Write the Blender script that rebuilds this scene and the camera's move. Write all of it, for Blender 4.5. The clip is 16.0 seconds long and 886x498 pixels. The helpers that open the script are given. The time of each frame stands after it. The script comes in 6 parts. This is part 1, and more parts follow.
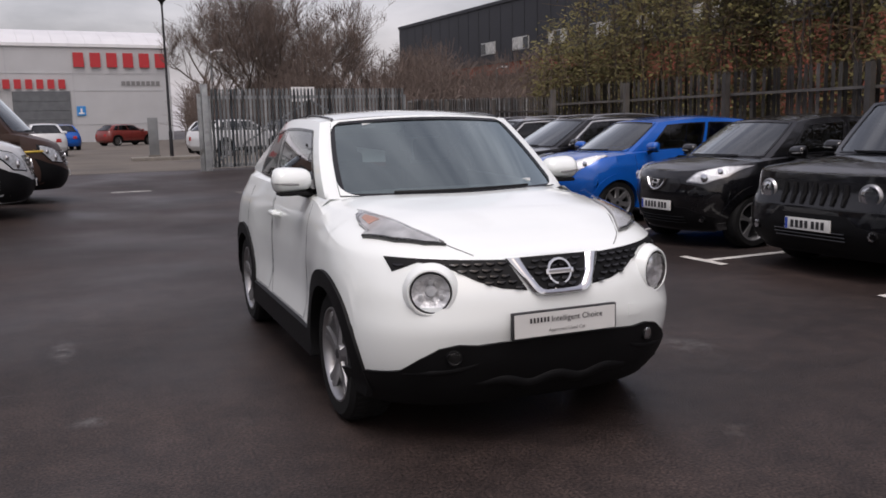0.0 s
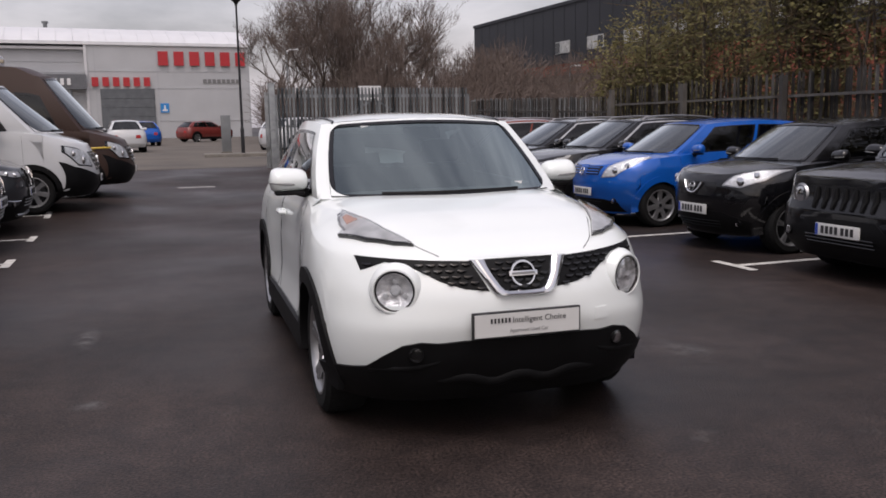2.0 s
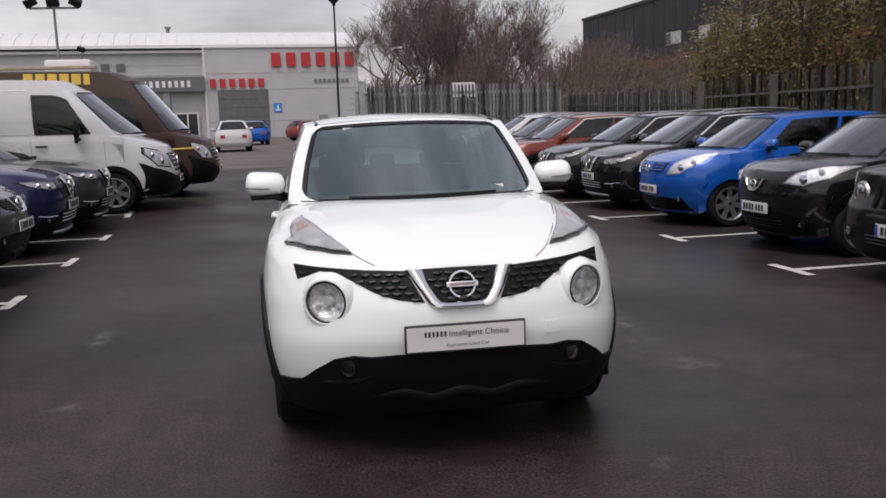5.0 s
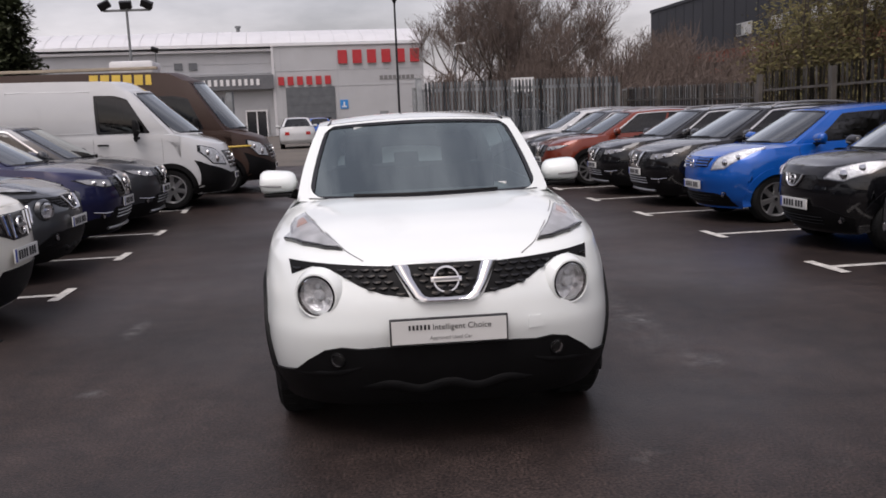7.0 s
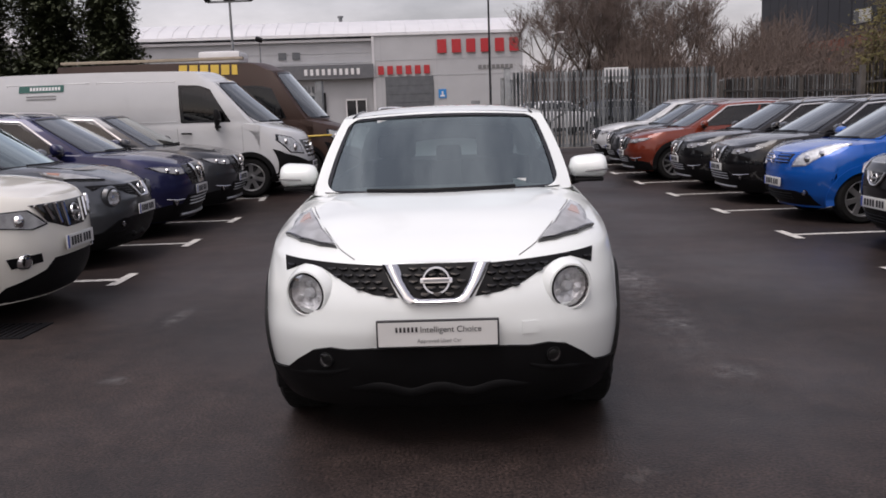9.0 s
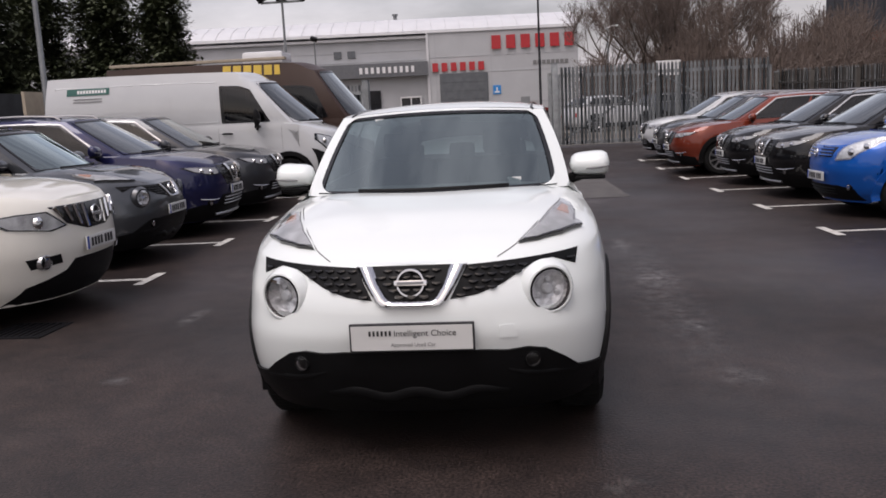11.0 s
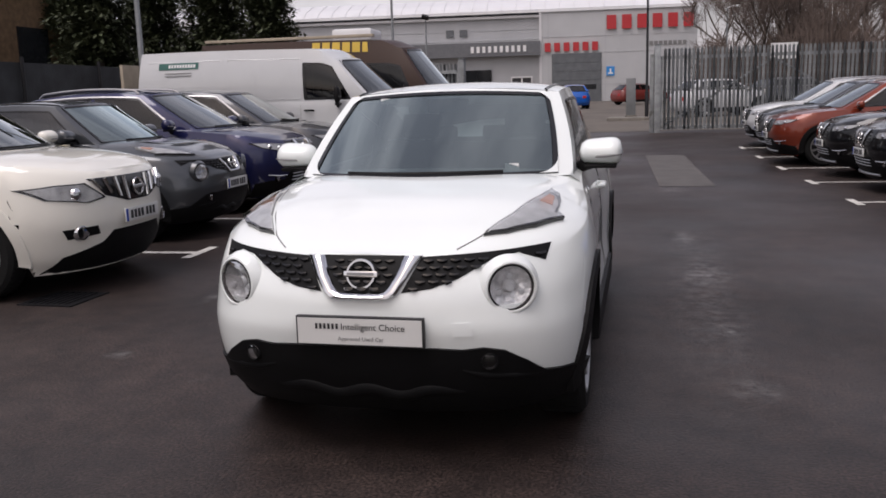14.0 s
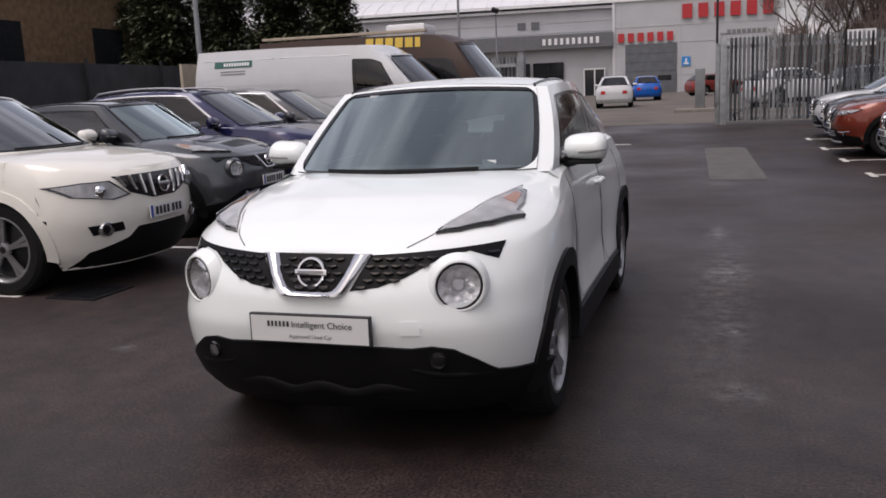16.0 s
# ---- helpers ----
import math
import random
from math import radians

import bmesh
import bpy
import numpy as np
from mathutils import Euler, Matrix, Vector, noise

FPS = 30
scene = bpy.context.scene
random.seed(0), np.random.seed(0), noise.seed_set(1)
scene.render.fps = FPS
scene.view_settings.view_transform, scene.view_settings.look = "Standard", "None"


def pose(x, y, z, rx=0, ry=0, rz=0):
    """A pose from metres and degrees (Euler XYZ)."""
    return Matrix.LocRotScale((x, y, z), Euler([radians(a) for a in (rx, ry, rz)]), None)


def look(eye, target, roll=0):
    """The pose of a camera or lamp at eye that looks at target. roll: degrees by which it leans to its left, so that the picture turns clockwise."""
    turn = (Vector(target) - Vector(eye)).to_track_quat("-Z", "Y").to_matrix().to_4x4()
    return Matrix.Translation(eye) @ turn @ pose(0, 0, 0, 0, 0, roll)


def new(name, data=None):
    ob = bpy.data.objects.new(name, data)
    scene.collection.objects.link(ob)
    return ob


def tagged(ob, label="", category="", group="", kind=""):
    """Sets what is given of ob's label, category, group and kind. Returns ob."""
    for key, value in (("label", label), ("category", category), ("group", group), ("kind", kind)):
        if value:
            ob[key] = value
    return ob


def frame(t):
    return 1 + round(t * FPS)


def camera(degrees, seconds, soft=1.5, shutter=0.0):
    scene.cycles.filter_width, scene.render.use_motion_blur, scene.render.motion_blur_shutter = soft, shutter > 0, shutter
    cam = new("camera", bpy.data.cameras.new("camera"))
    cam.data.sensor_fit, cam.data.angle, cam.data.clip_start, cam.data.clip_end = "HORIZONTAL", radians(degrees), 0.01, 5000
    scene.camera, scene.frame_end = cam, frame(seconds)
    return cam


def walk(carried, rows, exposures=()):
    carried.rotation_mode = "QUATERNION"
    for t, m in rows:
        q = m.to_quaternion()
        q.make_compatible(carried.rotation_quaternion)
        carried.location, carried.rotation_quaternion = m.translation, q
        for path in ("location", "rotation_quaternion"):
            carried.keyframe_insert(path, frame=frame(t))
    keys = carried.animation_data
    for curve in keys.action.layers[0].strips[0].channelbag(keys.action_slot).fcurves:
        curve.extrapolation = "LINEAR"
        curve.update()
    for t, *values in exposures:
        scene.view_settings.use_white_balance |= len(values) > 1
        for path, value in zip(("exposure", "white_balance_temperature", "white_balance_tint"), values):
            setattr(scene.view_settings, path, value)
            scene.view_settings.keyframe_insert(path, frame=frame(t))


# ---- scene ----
cam = camera(54.4, 16.0, soft=1.7)
PATH = [
    (0, (-1.858, -3.321, 1.479), (-1.144, -1.475, 1.191), -1.4),
    (0.5, (-1.84, -3.476, 1.49), (-1.146, -1.623, 1.2), -1.2),
    (1, (-1.7, -3.533, 1.493), (-1.084, -1.651, 1.217), -1.0),
    (1.5, (-1.553, -3.61, 1.499), (-1.007, -1.707, 1.213), -0.6),
    (2, (-1.429, -3.593, 1.497), (-0.88, -1.691, 1.209), -1.0),
    (2.5, (-1.285, -3.495, 1.51), (-0.743, -1.594, 1.204), -1.3),
    (3, (-1.101, -3.536, 1.51), (-0.64, -1.615, 1.202), -1.9),
    (3.5, (-0.922, -3.616, 1.516), (-0.542, -1.676, 1.213), -1.7),
    (4, (-0.821, -3.561, 1.508), (-0.455, -1.617, 1.21), -1.9),
    (6.5, (-0.342, -3.649, 1.512), (-0.187, -1.677, 1.221), -2.0),
    (7, (-0.267, -3.726, 1.517), (-0.132, -1.752, 1.22), -2.4),
    (7.5, (-0.098, -3.753, 1.519), (-0.062, -1.772, 1.247), -1.7),
    (8, (0.047, -3.747, 1.519), (0.005, -1.766, 1.248), -1.7),
    (8.5, (0.127, -3.67, 1.506), (0.054, -1.692, 1.226), -1.7),
    (9, (0.208, -3.592, 1.525), (0.113, -1.618, 1.213), -2.0),
    (9.5, (0.317, -3.563, 1.523), (0.164, -1.592, 1.222), -2.5),
    (12, (0.753, -3.372, 1.514), (0.463, -1.421, 1.186), -2.3),
    (12.5, (0.896, -3.325, 1.511), (0.556, -1.382, 1.176), -2.2),
    (13, (1.025, -3.315, 1.503), (0.666, -1.38, 1.149), -2.7),
    (13.5, (1.09, -3.274, 1.496), (0.645, -1.359, 1.13), -2.2),
    (14, (1.133, -3.115, 1.497), (0.652, -1.206, 1.148), -1.7),
    (14.5, (1.224, -3.062, 1.509), (0.751, -1.151, 1.156), -2.1),
    (15, (1.386, -3.01, 1.503), (0.871, -1.11, 1.151), -1.9),
    (15.5, (1.526, -2.982, 1.5), (0.934, -1.107, 1.133), -2.0),
    (16, (1.605, -2.953, 1.494), (0.956, -1.096, 1.137), -2.5),
]
walk(cam, [(t, look(eye, target, roll)) for t, eye, target, roll in PATH], [(0, 0.0, 6500, 17)])

# ---- world, light, exposure ----
scene.view_settings.exposure = 0.0
world = bpy.data.worlds.new("overcast_sky")
scene.world = world
world.use_nodes = True
wn, wl = world.node_tree.nodes, world.node_tree.links
wn.clear()
w_out = wn.new("ShaderNodeOutputWorld")
w_bg = wn.new("ShaderNodeBackground")
w_sky = wn.new("ShaderNodeTexSky")
w_sky.sky_type = "NISHITA"
w_sky.sun_disc = False
w_sky.sun_elevation = radians(48)
w_sky.sun_rotation = radians(190)
w_sky.air_density, w_sky.dust_density = 1.5, 4.0
w_co = wn.new("ShaderNodeTexCoord")
w_map = wn.new("ShaderNodeMapping")
w_map.inputs["Scale"].default_value = (1.0, 1.0, 3.2)
w_noise = wn.new("ShaderNodeTexNoise")
w_noise.inputs["Scale"].default_value = 2.6
w_noise.inputs["Detail"].default_value = 7.0
w_noise.inputs["Roughness"].default_value = 0.55
w_ramp = wn.new("ShaderNodeValToRGB")
w_ramp.color_ramp.elements[0].position = 0.40
w_ramp.color_ramp.elements[0].color = (0.36, 0.35, 0.385, 1)
w_ramp.color_ramp.elements[1].position = 0.62
w_ramp.color_ramp.elements[1].color = (0.74, 0.715, 0.75, 1)
w_mul = wn.new("ShaderNodeMix")
w_mul.data_type = "RGBA"
w_mul.inputs["Factor"].default_value = 0.05
wl.new(w_co.outputs["Generated"], w_map.inputs["Vector"])
wl.new(w_map.outputs["Vector"], w_noise.inputs["Vector"])
wl.new(w_noise.outputs["Fac"], w_ramp.inputs["Fac"])
wl.new(w_ramp.outputs["Color"], w_mul.inputs["A"])
wl.new(w_sky.outputs["Color"], w_mul.inputs["B"])
wl.new(w_mul.outputs["Result"], w_bg.inputs["Color"])
w_bg.inputs["Strength"].default_value = 0.9
wl.new(w_bg.outputs["Background"], w_out.inputs["Surface"])

sun = new("sun", bpy.data.lights.new("sun", "SUN"))
sun.data.energy = 2.0
sun.data.angle = radians(35)
sun.data.color = (1.0, 0.97, 0.94)
sun.matrix_world = look((-3, -3.2, 13), (0, 1, 0))


# ---- materials ----
def mat(name, color, rough=0.6, metal=0.0, vary=0.12, scale=4.0, bump=0.0, bump_scale=60.0, coat=0.0, dirt=None, dirt_scale=1.2,
        dirt_at=0.58, spec=0.5, per_object=0.0):
    m = bpy.data.materials.new(name)
    m.use_nodes = True
    n, l = m.node_tree.nodes, m.node_tree.links
    p = n["Principled BSDF"]
    p.inputs["Roughness"].default_value = rough
    p.inputs["Metallic"].default_value = metal
    p.inputs["Coat Weight"].default_value = coat
    p.inputs["Coat Roughness"].default_value = 0.04
    p.inputs["Specular IOR Level"].default_value = spec
    co = n.new("ShaderNodeTexCoord")
    tex = n.new("ShaderNodeTexNoise")
    tex.inputs["Scale"].default_value = scale
    tex.inputs["Detail"].default_value = 6.0
    l.new(co.outputs["Object"], tex.inputs["Vector"])
    ramp = n.new("ShaderNodeValToRGB")
    ramp.color_ramp.elements[0].position, ramp.color_ramp.elements[1].position = 0.3, 0.7
    ramp.color_ramp.elements[0].color = (*[c * (1 - vary) for c in color], 1)
    ramp.color_ramp.elements[1].color = (*[min(1, c * (1 + vary)) for c in color], 1)
    l.new(tex.outputs["Fac"], ramp.inputs["Fac"])
    out = ramp.outputs["Color"]
    if dirt:
        t2 = n.new("ShaderNodeTexNoise")
        t2.inputs["Scale"].default_value = dirt_scale
        t2.inputs["Detail"].default_value = 5.0
        l.new(co.outputs["Object"], t2.inputs["Vector"])
        r2 = n.new("ShaderNodeValToRGB")
        r2.color_ramp.elements[0].position, r2.color_ramp.elements[1].position = dirt_at, dirt_at + 0.14
        l.new(t2.outputs["Fac"], r2.inputs["Fac"])
        mx = n.new("ShaderNodeMix")
        mx.data_type = "RGBA"
        l.new(r2.outputs["Color"], mx.inputs["Factor"])
        l.new(out, mx.inputs["A"])
        mx.inputs["B"].default_value = (*dirt, 1)
        out = mx.outputs["Result"]
    if per_object:
        oi = n.new("ShaderNodeObjectInfo")
        hv = n.new("ShaderNodeHueSaturation")
        mr = n.new("ShaderNodeMapRange")
        mr.inputs["To Min"].default_value, mr.inputs["To Max"].default_value = 1 - per_object, 1 + per_object
        l.new(oi.outputs["Random"], mr.inputs["Value"])
        l.new(mr.outputs["Result"], hv.inputs["Value"])
        l.new(out, hv.inputs["Color"])
        out = hv.outputs["Color"]
    l.new(out, p.inputs["Base Color"])
    if bump:
        t3 = n.new("ShaderNodeTexNoise")
        t3.inputs["Scale"].default_value = bump_scale
        t3.inputs["Detail"].default_value = 4.0
        l.new(co.outputs["Object"], t3.inputs["Vector"])
        b = n.new("ShaderNodeBump")
        b.inputs["Strength"].default_value = bump
        b.inputs["Distance"].default_value = 0.02
        l.new(t3.outputs["Fac"], b.inputs["Height"])
        l.new(b.outputs["Normal"], p.inputs["Normal"])
    return m


def paint(name, color, flake=0.03, rough=0.32, metal=0.0):
    return mat(name, color, rough, metal, flake, 3.0, coat=1.0, spec=0.12, dirt=[c * 0.93 + 0.004 for c in color], dirt_scale=2.0)


def glass(name, color, rough=0.0, weight=1.0, gloss=(1, 1, 1)):
    """Thin car or lamp glass: a tinted clear pane under a mirror gloss."""
    m = bpy.data.materials.new(name)
    m.use_nodes = True
    n, l = m.node_tree.nodes, m.node_tree.links
    n.clear()
    o = n.new("ShaderNodeOutputMaterial")
    t = n.new("ShaderNodeBsdfTransparent")
    t.inputs["Color"].default_value = (*color, 1)
    g = n.new("ShaderNodeBsdfGlossy")
    g.inputs["Roughness"].default_value = 0.02 + rough
    g.inputs["Color"].default_value = (*gloss, 1)
    f = n.new("ShaderNodeFresnel")
    f.inputs["IOR"].default_value = 1.55
    k = n.new("ShaderNodeMath")
    k.operation = "MULTIPLY"
    k.inputs[1].default_value = weight
    x = n.new("ShaderNodeMixShader")
    l.new(f.outputs["Fac"], k.inputs[0])
    l.new(k.outputs["Value"], x.inputs["Fac"])
    l.new(t.outputs["BSDF"], x.inputs[1])
    l.new(g.outputs["BSDF"], x.inputs[2])
    l.new(x.outputs["Shader"], o.inputs["Surface"])
    return m


def asphalt():
    m = mat("asphalt", (0.0262, 0.0200, 0.0186), 0.55, vary=0.42, scale=0.55, spec=0.31)
    n, l = m.node_tree.nodes, m.node_tree.links
    p = n["Principled BSDF"]
    co = n.new("ShaderNodeTexCoord")
    base = p.inputs["Base Color"].links[0].from_socket
    grit = n.new("ShaderNodeTexNoise")
    grit.inputs["Scale"].default_value = 70
    grit.inputs["Detail"].default_value = 7
    l.new(co.outputs["Object"], grit.inputs["Vector"])
    gr = n.new("ShaderNodeValToRGB")
    gr.color_ramp.elements[0].position, gr.color_ramp.elements[1].position = 0.35, 0.75
    gr.color_ramp.elements[0].color = (0.35, 0.35, 0.35, 1)
    gr.color_ramp.elements[1].color = (2.2, 2.08, 2.0, 1)
    l.new(grit.outputs["Fac"], gr.inputs["Fac"])
    mu = n.new("ShaderNodeMix")
    mu.data_type, mu.blend_type = "RGBA", "MULTIPLY"
    mu.inputs["Factor"].default_value = 1.0
    l.new(base, mu.inputs["A"])
    l.new(gr.outputs["Color"], mu.inputs["B"])
    # pale scuffs and spilt cement
    sp = n.new("ShaderNodeTexNoise")
    sp.inputs["Scale"].default_value = 1.7
    sp.inputs["Detail"].default_value = 9
    sp.inputs["Roughness"].default_value = 0.7
    l.new(co.outputs["Object"], sp.inputs["Vector"])
    sr = n.new("ShaderNodeValToRGB")
    sr.color_ramp.elements[0].position, sr.color_ramp.elements[1].position = 0.63, 0.95
    l.new(sp.outputs["Fac"], sr.inputs["Fac"])
    m2 = n.new("ShaderNodeMix")
    m2.data_type = "RGBA"
    l.new(sr.outputs["Color"], m2.inputs["Factor"])
    l.new(mu.outputs["Result"], m2.inputs["A"])
    m2.inputs["B"].default_value = (0.15, 0.14, 0.13, 1)
    # brown-grey mottling a hand or two wide
    mo = n.new("ShaderNodeTexNoise")
    mo.inputs["Scale"].default_value = 5.0
    mo.inputs["Detail"].default_value = 8
    mo.inputs["Roughness"].default_value = 0.68
    l.new(co.outputs["Object"], mo.inputs["Vector"])
    mr = n.new("ShaderNodeValToRGB")
    mr.color_ramp.elements[0].position, mr.color_ramp.elements[1].position = 0.32, 0.70
    mr.color_ramp.elements[0].color = (0.62, 0.62, 0.64, 1)
    mr.color_ramp.elements[1].color = (1.42, 1.36, 1.30, 1)
    l.new(mo.outputs["Fac"], mr.inputs["Fac"])
    m3 = n.new("ShaderNodeMix")
    m3.data_type, m3.blend_type = "RGBA", "MULTIPLY"
    m3.inputs["Factor"].default_value = 1.0
    l.new(m2.outputs["Result"], m3.inputs["A"])
    l.new(mr.outputs["Color"], m3.inputs["B"])
    # dried cement spills: x, y, half width, half length
    total = None
    for x, y, rx, ry in ((1.54, 4.03, 0.22, 0.42), (1.58, 2.38, 0.12, 0.17), (1.40, 5.9, 0.14, 0.6), (1.64, 1.26, 0.16, 0.2), (1.5, 4.0, 0.32, 3.8), (1.37, 10.3, 0.3, 0.4), (-2.23, 2.97, 0.10, 0.42), (-2.03, 1.32, 0.13, 0.10)):
        mp = n.new("ShaderNodeMapping")
        mp.inputs["Scale"].default_value = (1 / rx, 1 / ry, 0)
        mp.inputs["Location"].default_value = (-x / rx, -y / ry, 0)
        l.new(co.outputs["Object"], mp.inputs["Vector"])
        ln = n.new("ShaderNodeVectorMath")
        ln.operation = "LENGTH"
        l.new(mp.outputs["Vector"], ln.inputs[0])
        mk = n.new("ShaderNodeMapRange")
        mk.inputs["From Min"].default_value, mk.inputs["From Max"].default_value = 0.1, 1.0
        mk.inputs["To Min"].default_value, mk.inputs["To Max"].default_value = (0.32 if ry > 1 else 0.55), 0.0
        l.new(ln.outputs["Value"], mk.inputs["Value"])
        if total is None:
            total = mk.outputs["Result"]
        else:
            ad = n.new("ShaderNodeMath")
            ad.operation = "ADD"
            l.new(total, ad.inputs[0])
            l.new(mk.outputs["Result"], ad.inputs[1])
            total = ad.outputs["Value"]
    sn = n.new("ShaderNodeTexNoise")
    sn.inputs["Scale"].default_value = 9
    sn.inputs["Detail"].default_value = 8
    sn.inputs["Roughness"].default_value = 0.7
    l.new(co.outputs["Object"], sn.inputs["Vector"])
    sm = n.new("ShaderNodeMapRange")
    sm.inputs["From Min"].default_value, sm.inputs["From Max"].default_value = 0.42, 0.66
    l.new(sn.outputs["Fac"], sm.inputs["Value"])
    fx = n.new("ShaderNodeMath")
    fx.operation = "MULTIPLY"
    fx.use_clamp = True
    l.new(total, fx.inputs[0])
    l.new(sm.outputs["Result"], fx.inputs[1])
    m4 = n.new("ShaderNodeMix")
    m4.data_type = "RGBA"
    l.new(fx.outputs["Value"], m4.inputs["Factor"])
    l.new(m3.outputs["Result"], m4.inputs["A"])
    m4.inputs["B"].default_value = (0.20, 0.195, 0.19, 1)
    l.new(m4.outputs["Result"], p.inputs["Base Color"])
    # damp: gloss in broad patches
    wet = n.new("ShaderNodeTexNoise")
    wet.inputs["Scale"].default_value = 0.35
    wet.inputs["Detail"].default_value = 5
    l.new(co.outputs["Object"], wet.inputs["Vector"])
    wr = n.new("ShaderNodeMapRange")
    wr.inputs["From Min"].default_value, wr.inputs["From Max"].default_value = 0.35, 0.65
    wr.inputs["To Min"].default_value, wr.inputs["To Max"].default_value = 0.40, 0.66
    l.new(wet.outputs["Fac"], wr.inputs["Value"])
    l.new(wr.outputs["Result"], p.inputs["Roughness"])
    bp = n.new("ShaderNodeBump")
    bp.inputs["Strength"].default_value, bp.inputs["Distance"].default_value = 0.6, 0.005
    l.new(grit.outputs["Fac"], bp.inputs["Height"])
    l.new(bp.outputs["Normal"], p.inputs["Normal"])
    return m


ASPHALT = asphalt()
PATCH = mat("patch_asphalt", (0.082, 0.075, 0.070), 0.8, vary=0.25, scale=3, bump=0.4, bump_scale=90)
CONCRETE = mat("yard_concrete", (0.105, 0.09, 0.074), 0.85, vary=0.22, scale=0.4, bump=0.3, bump_scale=40, dirt=(0.06, 0.055, 0.05), dirt_scale=0.25)
LINE = mat("line_paint", (0.52, 0.50, 0.46), 0.7, vary=0.25, scale=9, dirt=(0.12, 0.11, 0.10), dirt_scale=7, dirt_at=0.6)
KERB = mat("kerb_stone", (0.17, 0.155, 0.135), 0.9, vary=0.2, scale=6, bump=0.3)
STEEL = mat("galvanised_steel", (0.27, 0.285, 0.29), 0.55, 0.35, vary=0.22, scale=5, dirt=(0.13, 0.13, 0.12), dirt_scale=3, per_object=0.22)
RUSTY = mat("weathered_steel", (0.085, 0.078, 0.07), 0.75, 0.1, vary=0.3, scale=4, dirt=(0.055, 0.045, 0.035), dirt_scale=2.5, per_object=0.35)
CLAD = mat("pale_cladding", (0.47, 0.48, 0.49), 0.5, 0.0, vary=0.05, scale=0.5, dirt=(0.42, 0.43, 0.44), dirt_scale=0.3)
CLAD_GREY = mat("grey_cladding", (0.44, 0.45, 0.465), 0.5, 0.0, vary=0.06, scale=0.5)
ROOF_WHITE = mat("white_roof_sheet", (0.62, 0.62, 0.63), 0.45, vary=0.05, scale=0.6)
DARK_FASCIA = mat("dark_fascia", (0.13, 0.135, 0.145), 0.4, vary=0.1)
SHUTTER = mat("grey_shutter", (0.13, 0.14, 0.15), 0.5, 0.2, vary=0.12, scale=2)
RED_SIGN = mat("red_sign", (0.46, 0.03, 0.036), 0.45, vary=0.05)
BLUE_SIGN = mat("blue_sign", (0.03, 0.25, 0.62), 0.45, vary=0.05)
WHITE = mat("white_plastic", (0.75, 0.75, 0.75), 0.4, vary=0.04)
DARK_WALL = mat("charcoal_cladding", (0.022, 0.023, 0.028), 0.6, vary=0.15, scale=0.3)
RED_BRICK = mat("red_brick", (0.26, 0.075, 0.045), 0.9, vary=0.25, scale=1.5, bump=0.2, bump_scale=8)
BROWN_BRICK = mat("brown_brick", (0.19, 0.12, 0.065), 0.9, vary=0.3, scale=5, bump=0.3, bump_scale=14)
WINDOW_DARK = mat("dark_window", (0.02, 0.022, 0.025), 0.08, vary=0.1, spec=0.6)
WINDOW_PALE = mat("pale_window", (0.45, 0.45, 0.43), 0.3, vary=0.4, scale=3)
BLACK_METAL = mat("black_metal", (0.012, 0.012, 0.014), 0.45, 0.3, vary=0.1)
GREY_METAL = mat("grey_pole", (0.2, 0.21, 0.215), 0.5, 0.5, vary=0.12, scale=3)
NET = mat("dark_netting", (0.030, 0.032, 0.034), 0.85, vary=0.35, scale=2.5, bump=0.5, bump_scale=25)
PLY = mat("bare_board", (0.4, 0.34, 0.26), 0.8, vary=0.12, scale=5)
BARK = mat("bark", (0.075, 0.058, 0.046), 0.9, vary=0.3, scale=6, bump=0.4, bump_scale=20)
TWIG = mat("bare_twigs", (0.125, 0.095, 0.08), 0.9, vary=0.25, scale=1.5)
IVY = mat("ivy_leaf", (0.122, 0.107, 0.042), 0.7, vary=0.6, scale=1.2, spec=0.15)
IVY_DRY = mat("dry_stems", (0.135, 0.095, 0.052), 0.9, vary=0.35, scale=2)
CONIFER = mat("conifer_leaf", (0.046, 0.056, 0.024), 0.7, vary=0.5, scale=1.0)
# cars
P_WHITE = paint("pearl_white_paint", (0.79, 0.825, 0.805), 0.01, 0.3)
P_CREAM = paint("cream_white_paint", (0.74, 0.72, 0.65), 0.02)
P_GREY = paint("gunmetal_paint", (0.06, 0.065, 0.072), 0.05, 0.35, 0.5)
P_GREY2 = paint("dark_grey_paint", (0.05, 0.053, 0.06), 0.05, 0.35, 0.5)
P_NAVY = paint("navy_paint", (0.012, 0.014, 0.06), 0.05, 0.3, 0.3)
P_BLACK = paint("black_paint", (0.004, 0.004, 0.005), 0.1, 0.3)
P_BLUE = paint("bright_blue_paint", (0.004, 0.092, 0.42), 0.05, 0.32, 0.2)
P_ORANGE = paint("copper_orange_paint", (0.17, 0.027, 0.012), 0.06, 0.35, 0.3)
P_RED = paint("red_paint", (0.17, 0.03, 0.025), 0.05)
P_VAN = paint("van_white_paint", (0.55, 0.56, 0.565), 0.02, 0.4)
P_BROWN = mat("van_brown_paint", (0.036, 0.015, 0.008), 0.42, vary=0.08, scale=3, dirt=(0.03, 0.016, 0.01))
PLASTIC = mat("black_plastic", (0.0045, 0.0045, 0.005), 0.55, spec=0.18, vary=0.2, scale=8, bump=0.1, bump_scale=300)
GLOSSBLACK = mat("gloss_black", (0.008, 0.008, 0.009), 0.18, vary=0.1)
